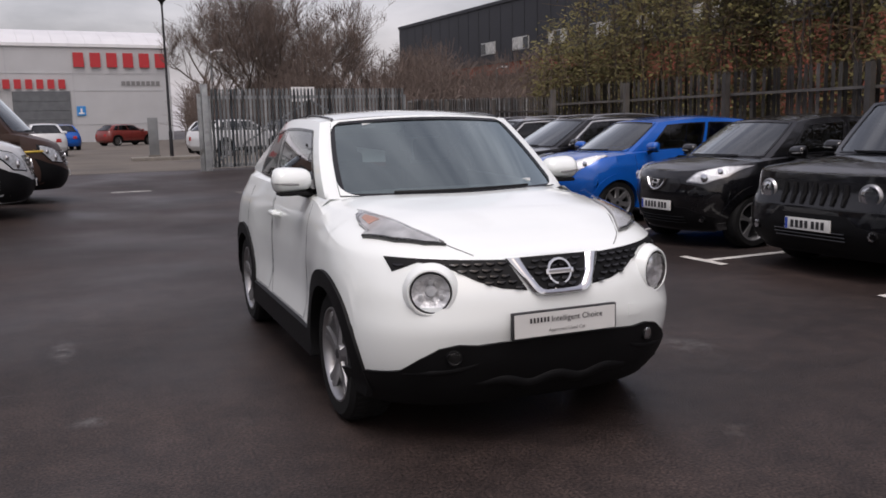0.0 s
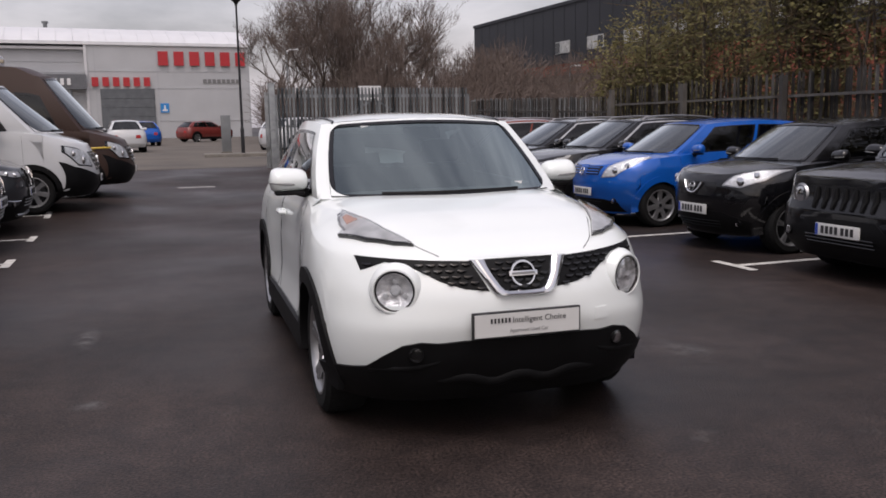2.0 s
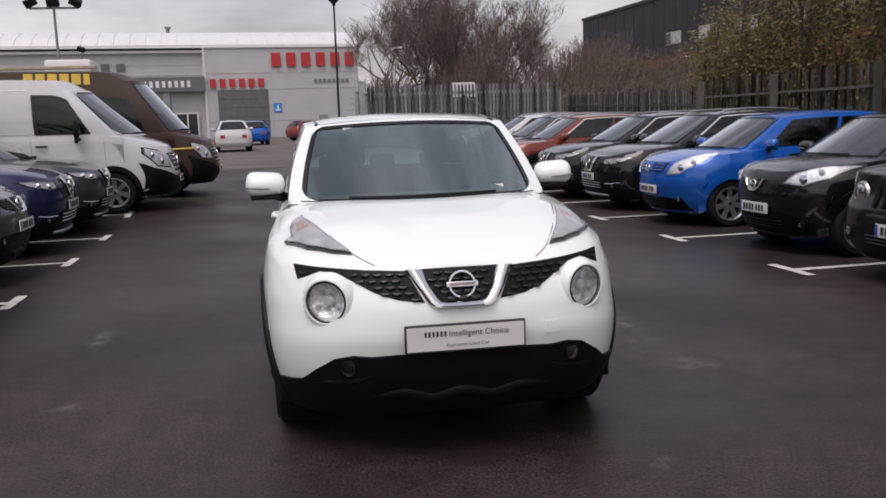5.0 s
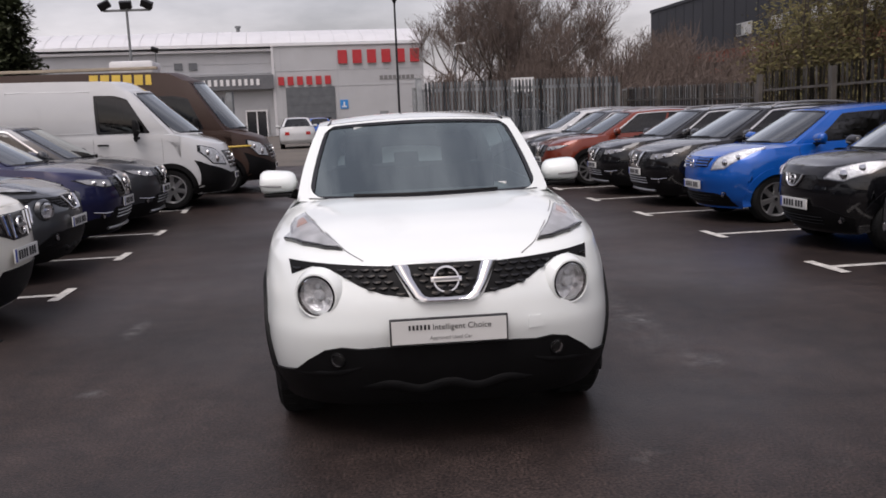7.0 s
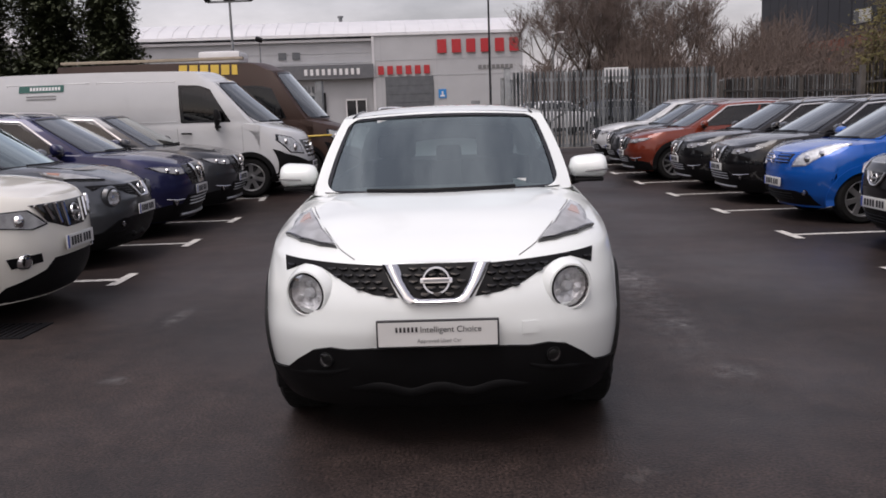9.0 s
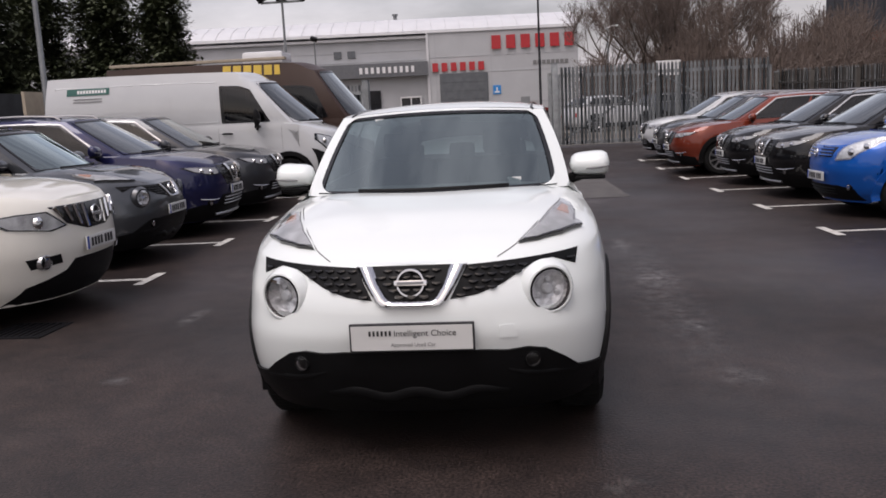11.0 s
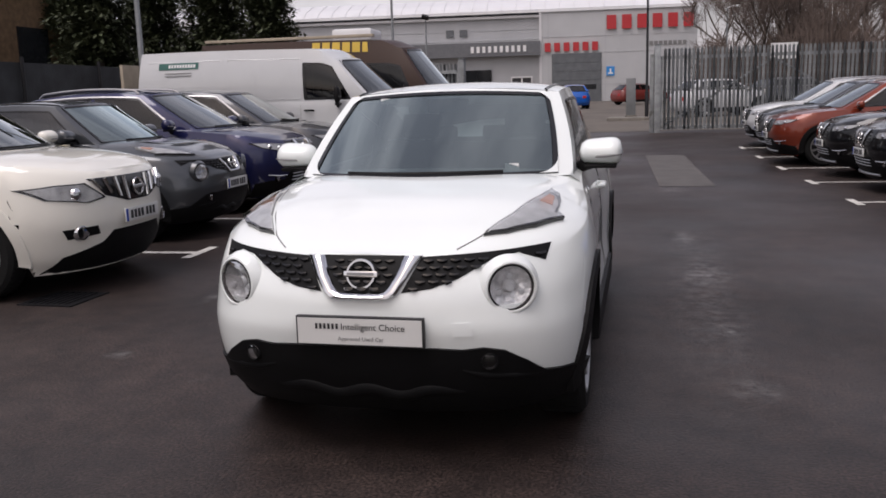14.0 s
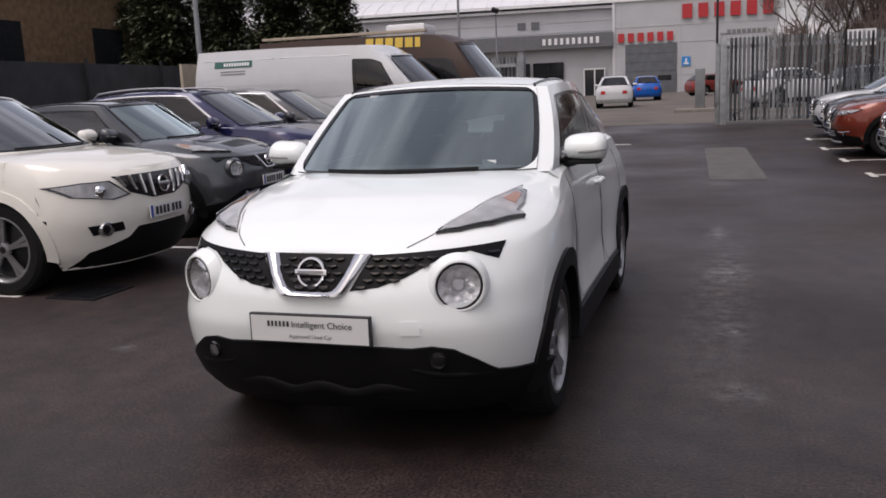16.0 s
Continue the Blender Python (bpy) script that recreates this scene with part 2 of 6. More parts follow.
CHROME = mat("chrome", (0.66, 0.66, 0.67), 0.09, 1.0, vary=0.04)
BRIGHT = mat("bright_trim", (0.72, 0.72, 0.73), 0.25, 0.6, vary=0.05)
SATIN = mat("satin_silver", (0.4, 0.4, 0.41), 0.35, 0.9, vary=0.06)
ALLOY = mat("alloy_wheel", (0.33, 0.33, 0.335), 0.35, 0.8, vary=0.1, scale=6)
RUBBER = mat("tyre_rubber", (0.007, 0.007, 0.007), 0.85, spec=0.25, vary=0.2, scale=10, bump=0.2, bump_scale=50)
TRIM = mat("dark_interior", (0.018, 0.018, 0.02), 0.7, vary=0.15)
SEAT = mat("seat_cloth", (0.035, 0.035, 0.038), 0.9, vary=0.2, scale=12)
REFLECTOR = mat("lamp_reflector", (0.86, 0.86, 0.87), 0.2, 0.35, vary=0.4, scale=28, bump=0.9, bump_scale=30)
LAMP_GREY = mat("lamp_inner_grey", (0.40, 0.395, 0.395), 0.3, 0.3, vary=0.3, scale=14)
LAMP_SILVER = mat("lamp_inner_silver", (0.57, 0.58, 0.59), 0.3, 0.25, vary=0.25, scale=14)
LAMP_DIM = mat("fog_lamp_inner", (0.05, 0.05, 0.052), 0.4, 0.3, vary=0.4, scale=40)
AMBER = mat("amber_lens", (0.60, 0.34, 0.24), 0.25, vary=0.15)
RED_LENS = mat("red_lens", (0.35, 0.012, 0.01), 0.2, vary=0.1)
PLATE = mat("plate_white", (0.62, 0.62, 0.6), 0.4, vary=0.03)
INK = mat("dark_ink", (0.02, 0.02, 0.022), 0.6, vary=0.05)
GREYINK = mat("grey_ink", (0.2, 0.2, 0.2), 0.6, vary=0.05)
BLUE_BAND = mat("blue_band", (0.02, 0.06, 0.35), 0.5, vary=0.05)
GREEN_BAND = mat("green_band", (0.03, 0.12, 0.10), 0.5, vary=0.05)
YELLOW = mat("yellow_vinyl", (0.62, 0.42, 0.05), 0.45, vary=0.08)
LAMP_CLEAR = mat("lamp_inner_bright", (0.62, 0.63, 0.64), 0.3, 0.3, vary=0.25, scale=25, bump=0.6, bump_scale=50)
GLASS_SCREEN = glass("windscreen_glass", (0.10, 0.13, 0.13), weight=3.8, gloss=(0.78, 0.90, 0.89))
GLASS_ROW = glass("row_windscreen_glass", (0.15, 0.16, 0.16), weight=2.3, gloss=(0.86, 0.90, 0.90))
GLASS = glass("tinted_window", (0.20, 0.23, 0.23), weight=1.6)
GLASS_DARK = glass("privacy_window", (0.07, 0.08, 0.08), weight=1.0)
LENS = glass("clear_lens", (0.93, 0.94, 0.95), weight=0.55)
LENS_SMOKE = glass("smoked_lens", (0.80, 0.80, 0.81), weight=1.2)


# ---- mesh helpers ----
def part(name, bm, material, parent=None, label="", smooth=True):
    me = bpy.data.meshes.new(name)
    bm.normal_update()
    bm.to_mesh(me)
    bm.free()
    me.materials.append(material)
    if smooth:
        me.shade_smooth()
        me.set_sharp_from_angle(angle=radians(38))
    ob = new(name, me)
    if parent:
        ob.parent = parent
    if label:
        ob["label"] = label
    return ob


def thing(name, label, category, m=None, group="", kind=""):
    ob = new(name)
    ob.empty_display_size = 0.1
    if m:
        ob.matrix_world = m
    return tagged(ob, label, category, group, kind)


def box(bm, x0, x1, y0, y1, z0, z1, m=None, bevel=0.0):
    vs = [bm.verts.new((x, y, z)) for z in (z0, z1) for y in (y0, y1) for x in (x0, x1)]
    fs = [bm.faces.new([vs[i] for i in q]) for q in ((0, 2, 3, 1), (4, 5, 7, 6), (0, 1, 5, 4), (2, 6, 7, 3), (0, 4, 6, 2), (1, 3, 7, 5))]
    if bevel:
        es = list({e for f in fs for e in f.edges})
        r = bmesh.ops.bevel(bm, geom=es, offset=bevel, segments=2, affect="EDGES", profile=0.6)
        vs = list({v for v in r["verts"]} | {v for v in vs if v.is_valid})
    if m:
        for v in vs:
            v.co = m @ v.co
    return bm


def tube(bm, pts, radii, sides=8, cap=True):
    """A tapered tube along points."""
    rings = []
    pts = [Vector(p) for p in pts]
    for i, p in enumerate(pts):
        d = (pts[min(i + 1, len(pts) - 1)] - pts[max(i - 1, 0)]).normalized()
        a = d.orthogonal().normalized() if abs(d.z) > 0.95 else d.cross(Vector((0, 0, 1))).normalized()
        b = d.cross(a).normalized()
        rings.append([bm.verts.new(p + (a * math.cos(k * math.tau / sides) + b * math.sin(k * math.tau / sides)) * radii[i]) for k in range(sides)])
    for r0, r1 in zip(rings, rings[1:]):
        for k in range(sides):
            bm.faces.new((r0[k], r0[(k + 1) % sides], r1[(k + 1) % sides], r1[k]))
    if cap:
        bm.faces.new(rings[0][::-1])
        bm.faces.new(rings[-1])
    return bm


def grid(bm, f, us, vs, flip=False, both=0.0):
    """A sheet of quads through f(u, v)."""
    g = [[bm.verts.new(f(u, v)) for u in us] for v in vs]
    for r0, r1 in zip(g, g[1:]):
        for k in range(len(us) - 1):
            q = (r0[k], r0[k + 1], r1[k + 1], r1[k])
            try:
                bm.faces.new(q[::-1] if flip else q)
            except ValueError:
                pass
    return g


def lathe(bm, profile, m=None, sides=32):
    """Turns (radius, height) round the local z axis."""
    m = m or Matrix()
    rings = []
    for r, h in profile:
        if r < 1e-5:
            rings.append([bm.verts.new(m @ Vector((0, 0, h)))])
        else:
            rings.append([bm.verts.new(m @ Vector((r * math.cos(k * math.tau / sides), r * math.sin(k * math.tau / sides), h))) for k in range(sides)])
    for a, b in zip(rings, rings[1:]):
        for k in range(sides):
            q = [a[k % len(a)], a[(k + 1) % len(a)], b[(k + 1) % len(b)], b[k % len(b)]]
            q = list(dict.fromkeys(q))
            if len(q) > 2:
                bm.faces.new(q)
    return bm


def lin(a, b, n):
    return [a + (b - a) * i / (n - 1) for i in range(n)]


def smooth_line(pts):
    """A smooth curve through (x, y) pairs, flat beyond the ends."""
    xs, ys = [p[0] for p in pts], [p[1] for p in pts]
    n = len(xs)
    d = [(ys[i + 1] - ys[i]) / (xs[i + 1] - xs[i]) for i in range(n - 1)]
    s = [d[0]] + [0 if d[i - 1] * d[i] <= 0 else 2 * d[i - 1] * d[i] / (d[i - 1] + d[i]) for i in range(1, n - 1)] + [d[-1]]

    def f(x):
        if x <= xs[0]:
            return ys[0]
        if x >= xs[-1]:
            return ys[-1]
        i = max(k for k in range(n - 1) if xs[k] <= x)
        h = xs[i + 1] - xs[i]
        t = (x - xs[i]) / h
        return (ys[i] * (1 + 2 * t) * (1 - t) ** 2 + s[i] * h * t * (1 - t) ** 2 + ys[i + 1] * t * t * (3 - 2 * t) + s[i + 1] * h * t * t * (t - 1))
    return f


def skin(bm, poly, f, off=0.003, thick=0.006, step=0.03):
    """A shaped plate lying on the surface f(a, b), cut out by a polygon in (a, b)."""
    t = bmesh.new()
    t.faces.new([t.verts.new((a, b, 0)) for a, b in poly])
    for axis in (0, 1):
        lo, hi = min(p[axis] for p in poly), max(p[axis] for p in poly)
        no = (1, 0, 0) if axis == 0 else (0, 1, 0)
        for k in range(1, int((hi - lo) / step) + 1):
            co = [0, 0, 0]
            co[axis] = lo + k * step
            if co[axis] < hi - 1e-4:
                bmesh.ops.bisect_plane(t, geom=t.verts[:] + t.edges[:] + t.faces[:], plane_co=co, plane_no=no)
    bmesh.ops.triangulate(t, faces=[x for x in t.faces if len(x.verts) > 4])
    t.verts.index_update()
    e = 0.004
    top, low = [], []
    for v in t.verts:
        a, b = v.co.x, v.co.y
        p = Vector(f(a, b))
        no = (Vector(f(a + e, b)) - Vector(f(a - e, b))).cross(Vector(f(a, b + e)) - Vector(f(a, b - e)))
        no = no.normalized() if no.length > 0 else Vector((0, -1, 0))
        top.append(bm.verts.new(p + no * off))
        low.append(bm.verts.new(p + no * (off - thick)))
    for x in t.faces:
        try:
            bm.faces.new([top[v.index] for v in x.verts])
        except ValueError:
            pass
    for ed in t.edges:
        if len(ed.link_faces) == 1:
            l = ed.link_loops[0]
            a, b = l.vert.index, l.link_loop_next.vert.index
            bm.faces.new((top[a], low[a], low[b], top[b]))
    t.free()
    return bm


def mirror(poly):
    return [(-a, b) for a, b in reversed(poly)]


def bars(name, parent, m, width, height, count, material, label="", gap=0.3, depth=0.004):
    """Unreadable writing: upright bars of its size, lettering stood in for by plain blocks; local x along, z up, facing -y."""
    w = width / (count + (count - 1) * gap)
    for i in range(count):
        bm = bmesh.new()
        x = -width / 2 + i * w * (1 + gap)
        box(bm, x, x + w, -depth, 0, -height / 2, height / 2, m)
        part(name, bm, material, parent, label, smooth=False)


# ---- ground ----
# the bays stand 3 degrees off the white car's axis
LOT = Matrix.Rotation(radians(3.0), 4, "Z")
RISE = smooth_line([(13, 0.0), (17, 0.04), (21, 0.12), (25, 0.22), (40, 0.36), (90, 0.55), (150, 0.9)])


def ease(a):
    a = min(1, max(0, a))
    return a * a * (3 - 2 * a)


def level(x, y):
    """The height of the ground: it climbs past the gate, and a little under the vans."""
    return RISE(y) + 0.15 * ease((-x - 1.5) / 2) * ease((y - 10.3) / 2.2) * ease((20 - y) / 4)


def lot(u, v, z=None):
    p = LOT @ Vector((u, v, 0))
    p.z = level(p.x, p.y) if z is None else z
    return p


bm = bmesh.new()
ys = [-400, -120, -40, -15, -5, 0, 5, 8] + lin(9, 26, 35) + [28, 32, 40, 55, 70, 90, 120, 160, 260, 600]
grid(bm, lambda x, y: Vector((x, y, level(x, y))), [-600, -200, -80, -40, -20, -10, -5, -4, -3.5, -3, -2.5, -2, -1.5, -1, 0, 5, 10, 20, 40, 80, 200, 600], ys)
tagged(part("ground", bm, ASPHALT), "dark damp asphalt of the car park", "ground", kind="structure")

bm = bmesh.new()
grid(bm, lambda x, y: Vector((x, y + 0.035 * x, RISE(y) + 0.006)), lin(-26, 26, 12), lin(24.9, 86, 60))
tagged(part("road", bm, CONCRETE), "paler worn concrete yard beyond the gate", "road", kind="structure")

bm = bmesh.new()
grid(bm, lambda x, y: Vector((x - 0.1 * (y - 10) * 0.5 + 0.3, y, RISE(y) + 0.005)), [0.9, 1.35, 1.75], lin(10.8, 17.0, 14))
tagged(part("asphalt_patch", bm, PATCH), "paler rectangular repair patch in the asphalt", "patch", kind="structure")


def bay_line(u0, u1, v, mark):
    bm = bmesh.new()
    w = 0.05
    n = 14
    grid(bm, lambda u, k: lot(u, v + k) + Vector((0, 0, 0.005)), lin(u0, u1, n), [-w, w])
    grid(bm, lambda u, k: lot(mark + u, v + k) + Vector((0, 0, 0.009)), [-w, w], lin(-0.32, 0.32, 6))
    return tagged(part("bay_line", bm, LINE, smooth=False), "worn white painted parking bay line with a short end bar", "road marking", "bay lines", "structure")


for v in (1.30, 3.74, 6.18, 8.61, 11.1, 13.55, 16.0, 18.45):
    bay_line(4.05, 8.8, v, 4.05)
for v in (4.82, 7.25, 9.6, 12.0):
    bay_line(-8.2, -3.12, v, -3.12)
bay_line(-8.2, -3.8, 2.62, -5.2)
bm = bmesh.new()
grid(bm, lambda x, y: Vector((x, y, RISE(y) + 0.006)), [-2.6, -0.9], [18.2, 18.35])
tagged(part("give_way_line", bm, LINE, smooth=False), "faint worn white line across the asphalt", "road marking", kind="structure")

# drain grating by the kerb of the left row
grate = thing("drain_grate", "rusty cast iron drain grating set in the asphalt", "drain", Matrix.Translation((-3.42, 2.62, 0.0)))
bm = bmesh.new()
for x0, x1, y0, y1 in ((-0.24, 0.24, -0.24, -0.21), (-0.24, 0.24, 0.21, 0.24), (-0.24, -0.21, -0.21, 0.21), (0.21, 0.24, -0.21, 0.21)):
    box(bm, x0, x1, y0, y1, -0.02, 0.012)
part("grate_frame", bm, BLACK_METAL, grate, smooth=False)
for i in range(8):
    bm = bmesh.new()
    box(bm, -0.205 + i * 0.054, -0.18 + i * 0.054, -0.21, 0.21, -0.02, 0.010)
    part("grate_bar", bm, BLACK_METAL, grate, smooth=False)


# ---- the dealership ----
def building():
    Y = 88.0
    b = thing("dealership_building", "pale grey clad dealership with white sheet roof and red signs", "building", Matrix.Translation((4.75, Y, 0.6)) @ Matrix.Rotation(radians(7), 4, "Z") @ Matrix.Translation((-4.75, 0, 0)))
    xr, xm, xl = 4.75, -10.6, -60.0
    bm = bmesh.new()
    box(bm, xm, xr, 0, 40, -0.6, 8.95)
    part("wall", bm, CLAD, b, smooth=False)
    bm = bmesh.new()
    box(bm, xl, xm - 0.05, 0.5, 40, -0.6, 8.6)
    part("wall", bm, CLAD_GREY, b, smooth=False)
    bm = bmesh.new()
    grid(bm, lambda x, k: Vector((x, (-0.15, -0.1, 1.2, 4.5, 12, 40)[k], (8.9, 9.2, 9.9, 10.85, 11.1, 10.7)[k])), lin(xl, xr + 0.1, 2), [0, 1, 2, 3, 4, 5])
    part("roof", bm, ROOF_WHITE, b)
    bm = bmesh.new()
    for x in lin(xl + 1.5, xr - 0.3, 44):
        pts = [Vector((x, yy - 0.02, zz + 0.02)) for yy, zz in ((-0.12, 9.0), (-0.1, 9.2), (1.2, 9.9), (4.5, 10.85))]
        tube(bm, pts, [0.025] * 4, 4)
    part("roof_rib", bm, ROOF_WHITE, b)
    bm = bmesh.new()
    grid(bm, lambda x, k: Vector((xr + 0.08, (0, 0.6, 1.2, 4.5, 12, 40)[x], (8.9, 9.4, 9.9, 10.85, 11.1, 10.7)[x] if k else 8.85)), [0, 1, 2, 3, 4, 5], [0, 1])
    part("gable", bm, CLAD_GREY, b, smooth=False)
    # panel joints of the cladding
    bm = bmesh.new()
    for z in (1.6, 4.78, 6.4, 8.8):
        box(bm, xm, xr, -0.03, 0, z, z + 0.06)
    for z in (6.3, 7.3, 8.4):
        box(bm, xl, xm - 0.05, 0.46, 0.5, z, z + 0.07)
    for x in (-10.6, -9.9, -4.2, 4.65):
        box(bm, x - 0.05, x + 0.05, -0.03, 0, -0.6, 8.9)
    part("panel_joint", bm, CLAD_GREY, b, smooth=False)
    bm = bmesh.new()
    box(bm, xl, xm - 0.05, 0.1, 0.5, 8.45, 8.7)
    box(bm, xm - 0.2, xm + 0.05, -0.1, 0.5, 0, 8.9)
    part("gutter", bm, ROOF_WHITE, b, smooth=False)
    # workshop shutter
    bm = bmesh.new()
    box(bm, -9.55, -4.6, -0.12, 0.0, -0.55, 4.75)
    d = part("shutter", bm, SHUTTER, b, "dark grey sectional workshop shutter", smooth=False)
    for k in range(6):
        bm = bmesh.new()
        box(bm, -9.5, -4.65, -0.15, -0.12, -0.5 + k * 0.87, 0.32 + k * 0.87)
        part("shutter_panel", bm, SHUTTER, d, smooth=False)
    for x in (-8.6, -6.4):
        bm = bmesh.new()
        box(bm, x, x + 1.3, -0.17, -0.15, 1.15, 1.65)
        part("shutter_window", bm, WINDOW_DARK, d, smooth=False)
    # showroom front
    bm = bmesh.new()
    box(bm, -30, xm - 0.1, -0.6, 0.5, 4.7, 6.1)
    part("fascia", bm, DARK_FASCIA, b, "dark grey fascia board", smooth=False)
    for i, x in enumerate((-29, -25.6, -22.2, -18.8)):
        bm = bmesh.new()
        box(bm, x, x + 3.1, 0.3, 0.46, -0.5, 3.4)
        w = part("window", bm, WINDOW_DARK, b, smooth=False)
        bm = bmesh.new()
        for xx in (x, x + 1.55, x + 3.02):
            box(bm, xx, xx + 0.08, 0.22, 0.3, -0.5, 3.1)
        box(bm, x, x + 3.1, 0.22, 0.3, 2.1, 2.18)
        part("window_frame", bm, BLACK_METAL, w, smooth=False)
    bm = bmesh.new()
    box(bm, -13.6, -11.6, 0.2, 0.44, -0.5, 2.6)
    dd = part("door", bm, WINDOW_DARK, b, smooth=False)
    bm = bmesh.new()
    for xx in (-13.7, -12.65, -11.65):
        box(bm, xx, xx + 0.12, 0.1, 0.2, -0.5, 2.6)
    box(bm, -13.7, -11.5, 0.1, 0.2, 2.5, 2.65)
    part("door_frame", bm, WHITE, dd, smooth=False)
    for x in (-20.3, -18.9):
        bm = bmesh.new()
        box(bm, x, x + 0.8, 0.38, 0.5, 6.8, 7.5)
        part("vent", bm, SHUTTER, b, smooth=False)
    # brand lettering as plain red blocks
    def word(x, z, w, h, n):
        bars("sign", b, Matrix.Translation((x + w / 2, -0.12, z)), w, h, n, RED_SIGN, "red brand sign drawn as plain blocks", 0.6, 0.12)
    word(-4.1, 7.68, 8.4, 1.35, 6)
    word(-10.25, 5.42, 5.3, 0.85, 6)
    bars("sign", b, Matrix.Translation((-14.9, -0.62, 5.4)), 5.6, 0.62, 10, WHITE, "pale dealer name drawn as plain blocks", 0.9, 0.05)
    bars("sign", b, Matrix.Translation((1.9, -0.04, 5.5)), 3.6, 0.4, 8, GREYINK, "faint grey sign drawn as plain blocks", 0.3, 0.03)
    bm = bmesh.new()
    box(bm, -4.1, -3.3, -0.08, 0, 2.45, 3.35)
    s1 = part("small_sign", bm, BLUE_SIGN, b, "blue square sign with a white mark", smooth=False)
    bm = bmesh.new()
    box(bm, -3.95, -3.45, -0.1, -0.08, 2.6, 2.75)
    box(bm, -3.78, -3.62, -0.1, -0.08, 2.75, 3.15)
    part("sign_mark", bm, WHITE, s1, smooth=False)
    bm = bmesh.new()
    tube(bm, [(-14, 6, 10.4), (-14, 6, 11.4)], [0.2, 0.2], 10)
    tube(bm, [(-14, 6, 11.4), (-14, 6, 11.6)], [0.32, 0.32], 10)
    part("roof_flue", bm, GREY_METAL, b)
    return b


building()


# ---- charcoal warehouse on the far side ----
def warehouse():
    # the near corner, and the two walls that run from it
    c = Vector((30.0, 91.0, 0.8))
    a = Vector((32.4, 67.6, 0.8)) - c
    b = thing("warehouse", "large charcoal clad warehouse above a red brick base", "building", Matrix.Translation(c))
    d, back = a.normalized(), Vector((a.normalized().y, -a.normalized().x, 0))
    back = -back if back.x < 0 else back
    m = Matrix(((d.x, back.x, 0, 0), (d.y, back.y, 0, 0), (0, 0, 1, 0), (0, 0, 0, 1)))
    bm = bmesh.new()
    box(bm, 0, 60, 0, 40, 6.0, 11.2, m)
    part("wall", bm, DARK_WALL, b, smooth=False)
    bm = bmesh.new()
    box(bm, 0.15, 60, 0.15, 40, -1.5, 5.996, m)
    part("wall", bm, RED_BRICK, b, smooth=False)
    bm = bmesh.new()
    box(bm, -0.1, 60, -0.12, 40, 11.2, 11.5, m)
    part("roof", bm, DARK_WALL, b, smooth=False)
    bm = bmesh.new()
    for i in range(30):
        box(bm, i * 2.0, i * 2.0 + 0.03, -0.02, 0, 6.0, 11.2, m)
    part("panel_joint", bm, BLACK_METAL, b, smooth=False)
    for i in range(7):
        x = 18.5 + i * 5.6
        bm = bmesh.new()
        box(bm, x, x + 2.6, -0.06, 0.0, 6.9, 8.0, m)
        w = part("window", bm, WINDOW_PALE, b, smooth=False)
        for k in range(3):
            bm = bmesh.new()
            box(bm, x + k * 0.85 + 0.06, x + k * 0.85 + 0.84, -0.09, -0.06, 6.98, 7.92, m)
            part("pane", bm, WINDOW_PALE if (i + k) % 3 else WINDOW_DARK, w, smooth=False)
    bm = bmesh.new()
    box(bm, 16, 40, -2.2, 0, 4.3, 4.7, m)
    part("canopy", bm, BLACK_METAL, b, smooth=False)
    for x in (9, 18, 27):
        bm = bmesh.new()
        box(bm, x, x + 3.4, 0.1, 0.16, -0.8, 2.7, m)
        part("loading_door", bm, WINDOW_DARK, b, smooth=False)


warehouse()


# ---- palisade fences and the gate ----
def pale_mesh(h, w=0.08):
    """One pressed steel pale with a W section and a three-pointed head."""
    bm = bmesh.new()
    sec = [(-w / 2, 0.0), (-w / 4, -0.012), (0, -0.004), (w / 4, -0.012), (w / 2, 0.0)]
    lv = [0.06, h - 0.09, h - 0.03]
    rows = [[bm.verts.new((x * (1 if i < 2 else 0.75), y, z + (0.05 if i == 2 and k in (0, 2, 4) else 0))) for k, (x, y) in enumerate(sec)] for i, z in enumerate(lv)]
    for r0, r1 in zip(rows, rows[1:]):
        for k in range(4):
            bm.faces.new((r0[k], r0[k + 1], r1[k + 1], r1[k]))
    bmesh.ops.solidify(bm, geom=bm.faces[:], thickness=0.003)
    return bm


def pale_data(h, material):
    bm = pale_mesh(h)
    me = bpy.data.meshes.new("pale")
    bm.to_mesh(me)
    bm.free()
    me.materials.append(material)
    return me


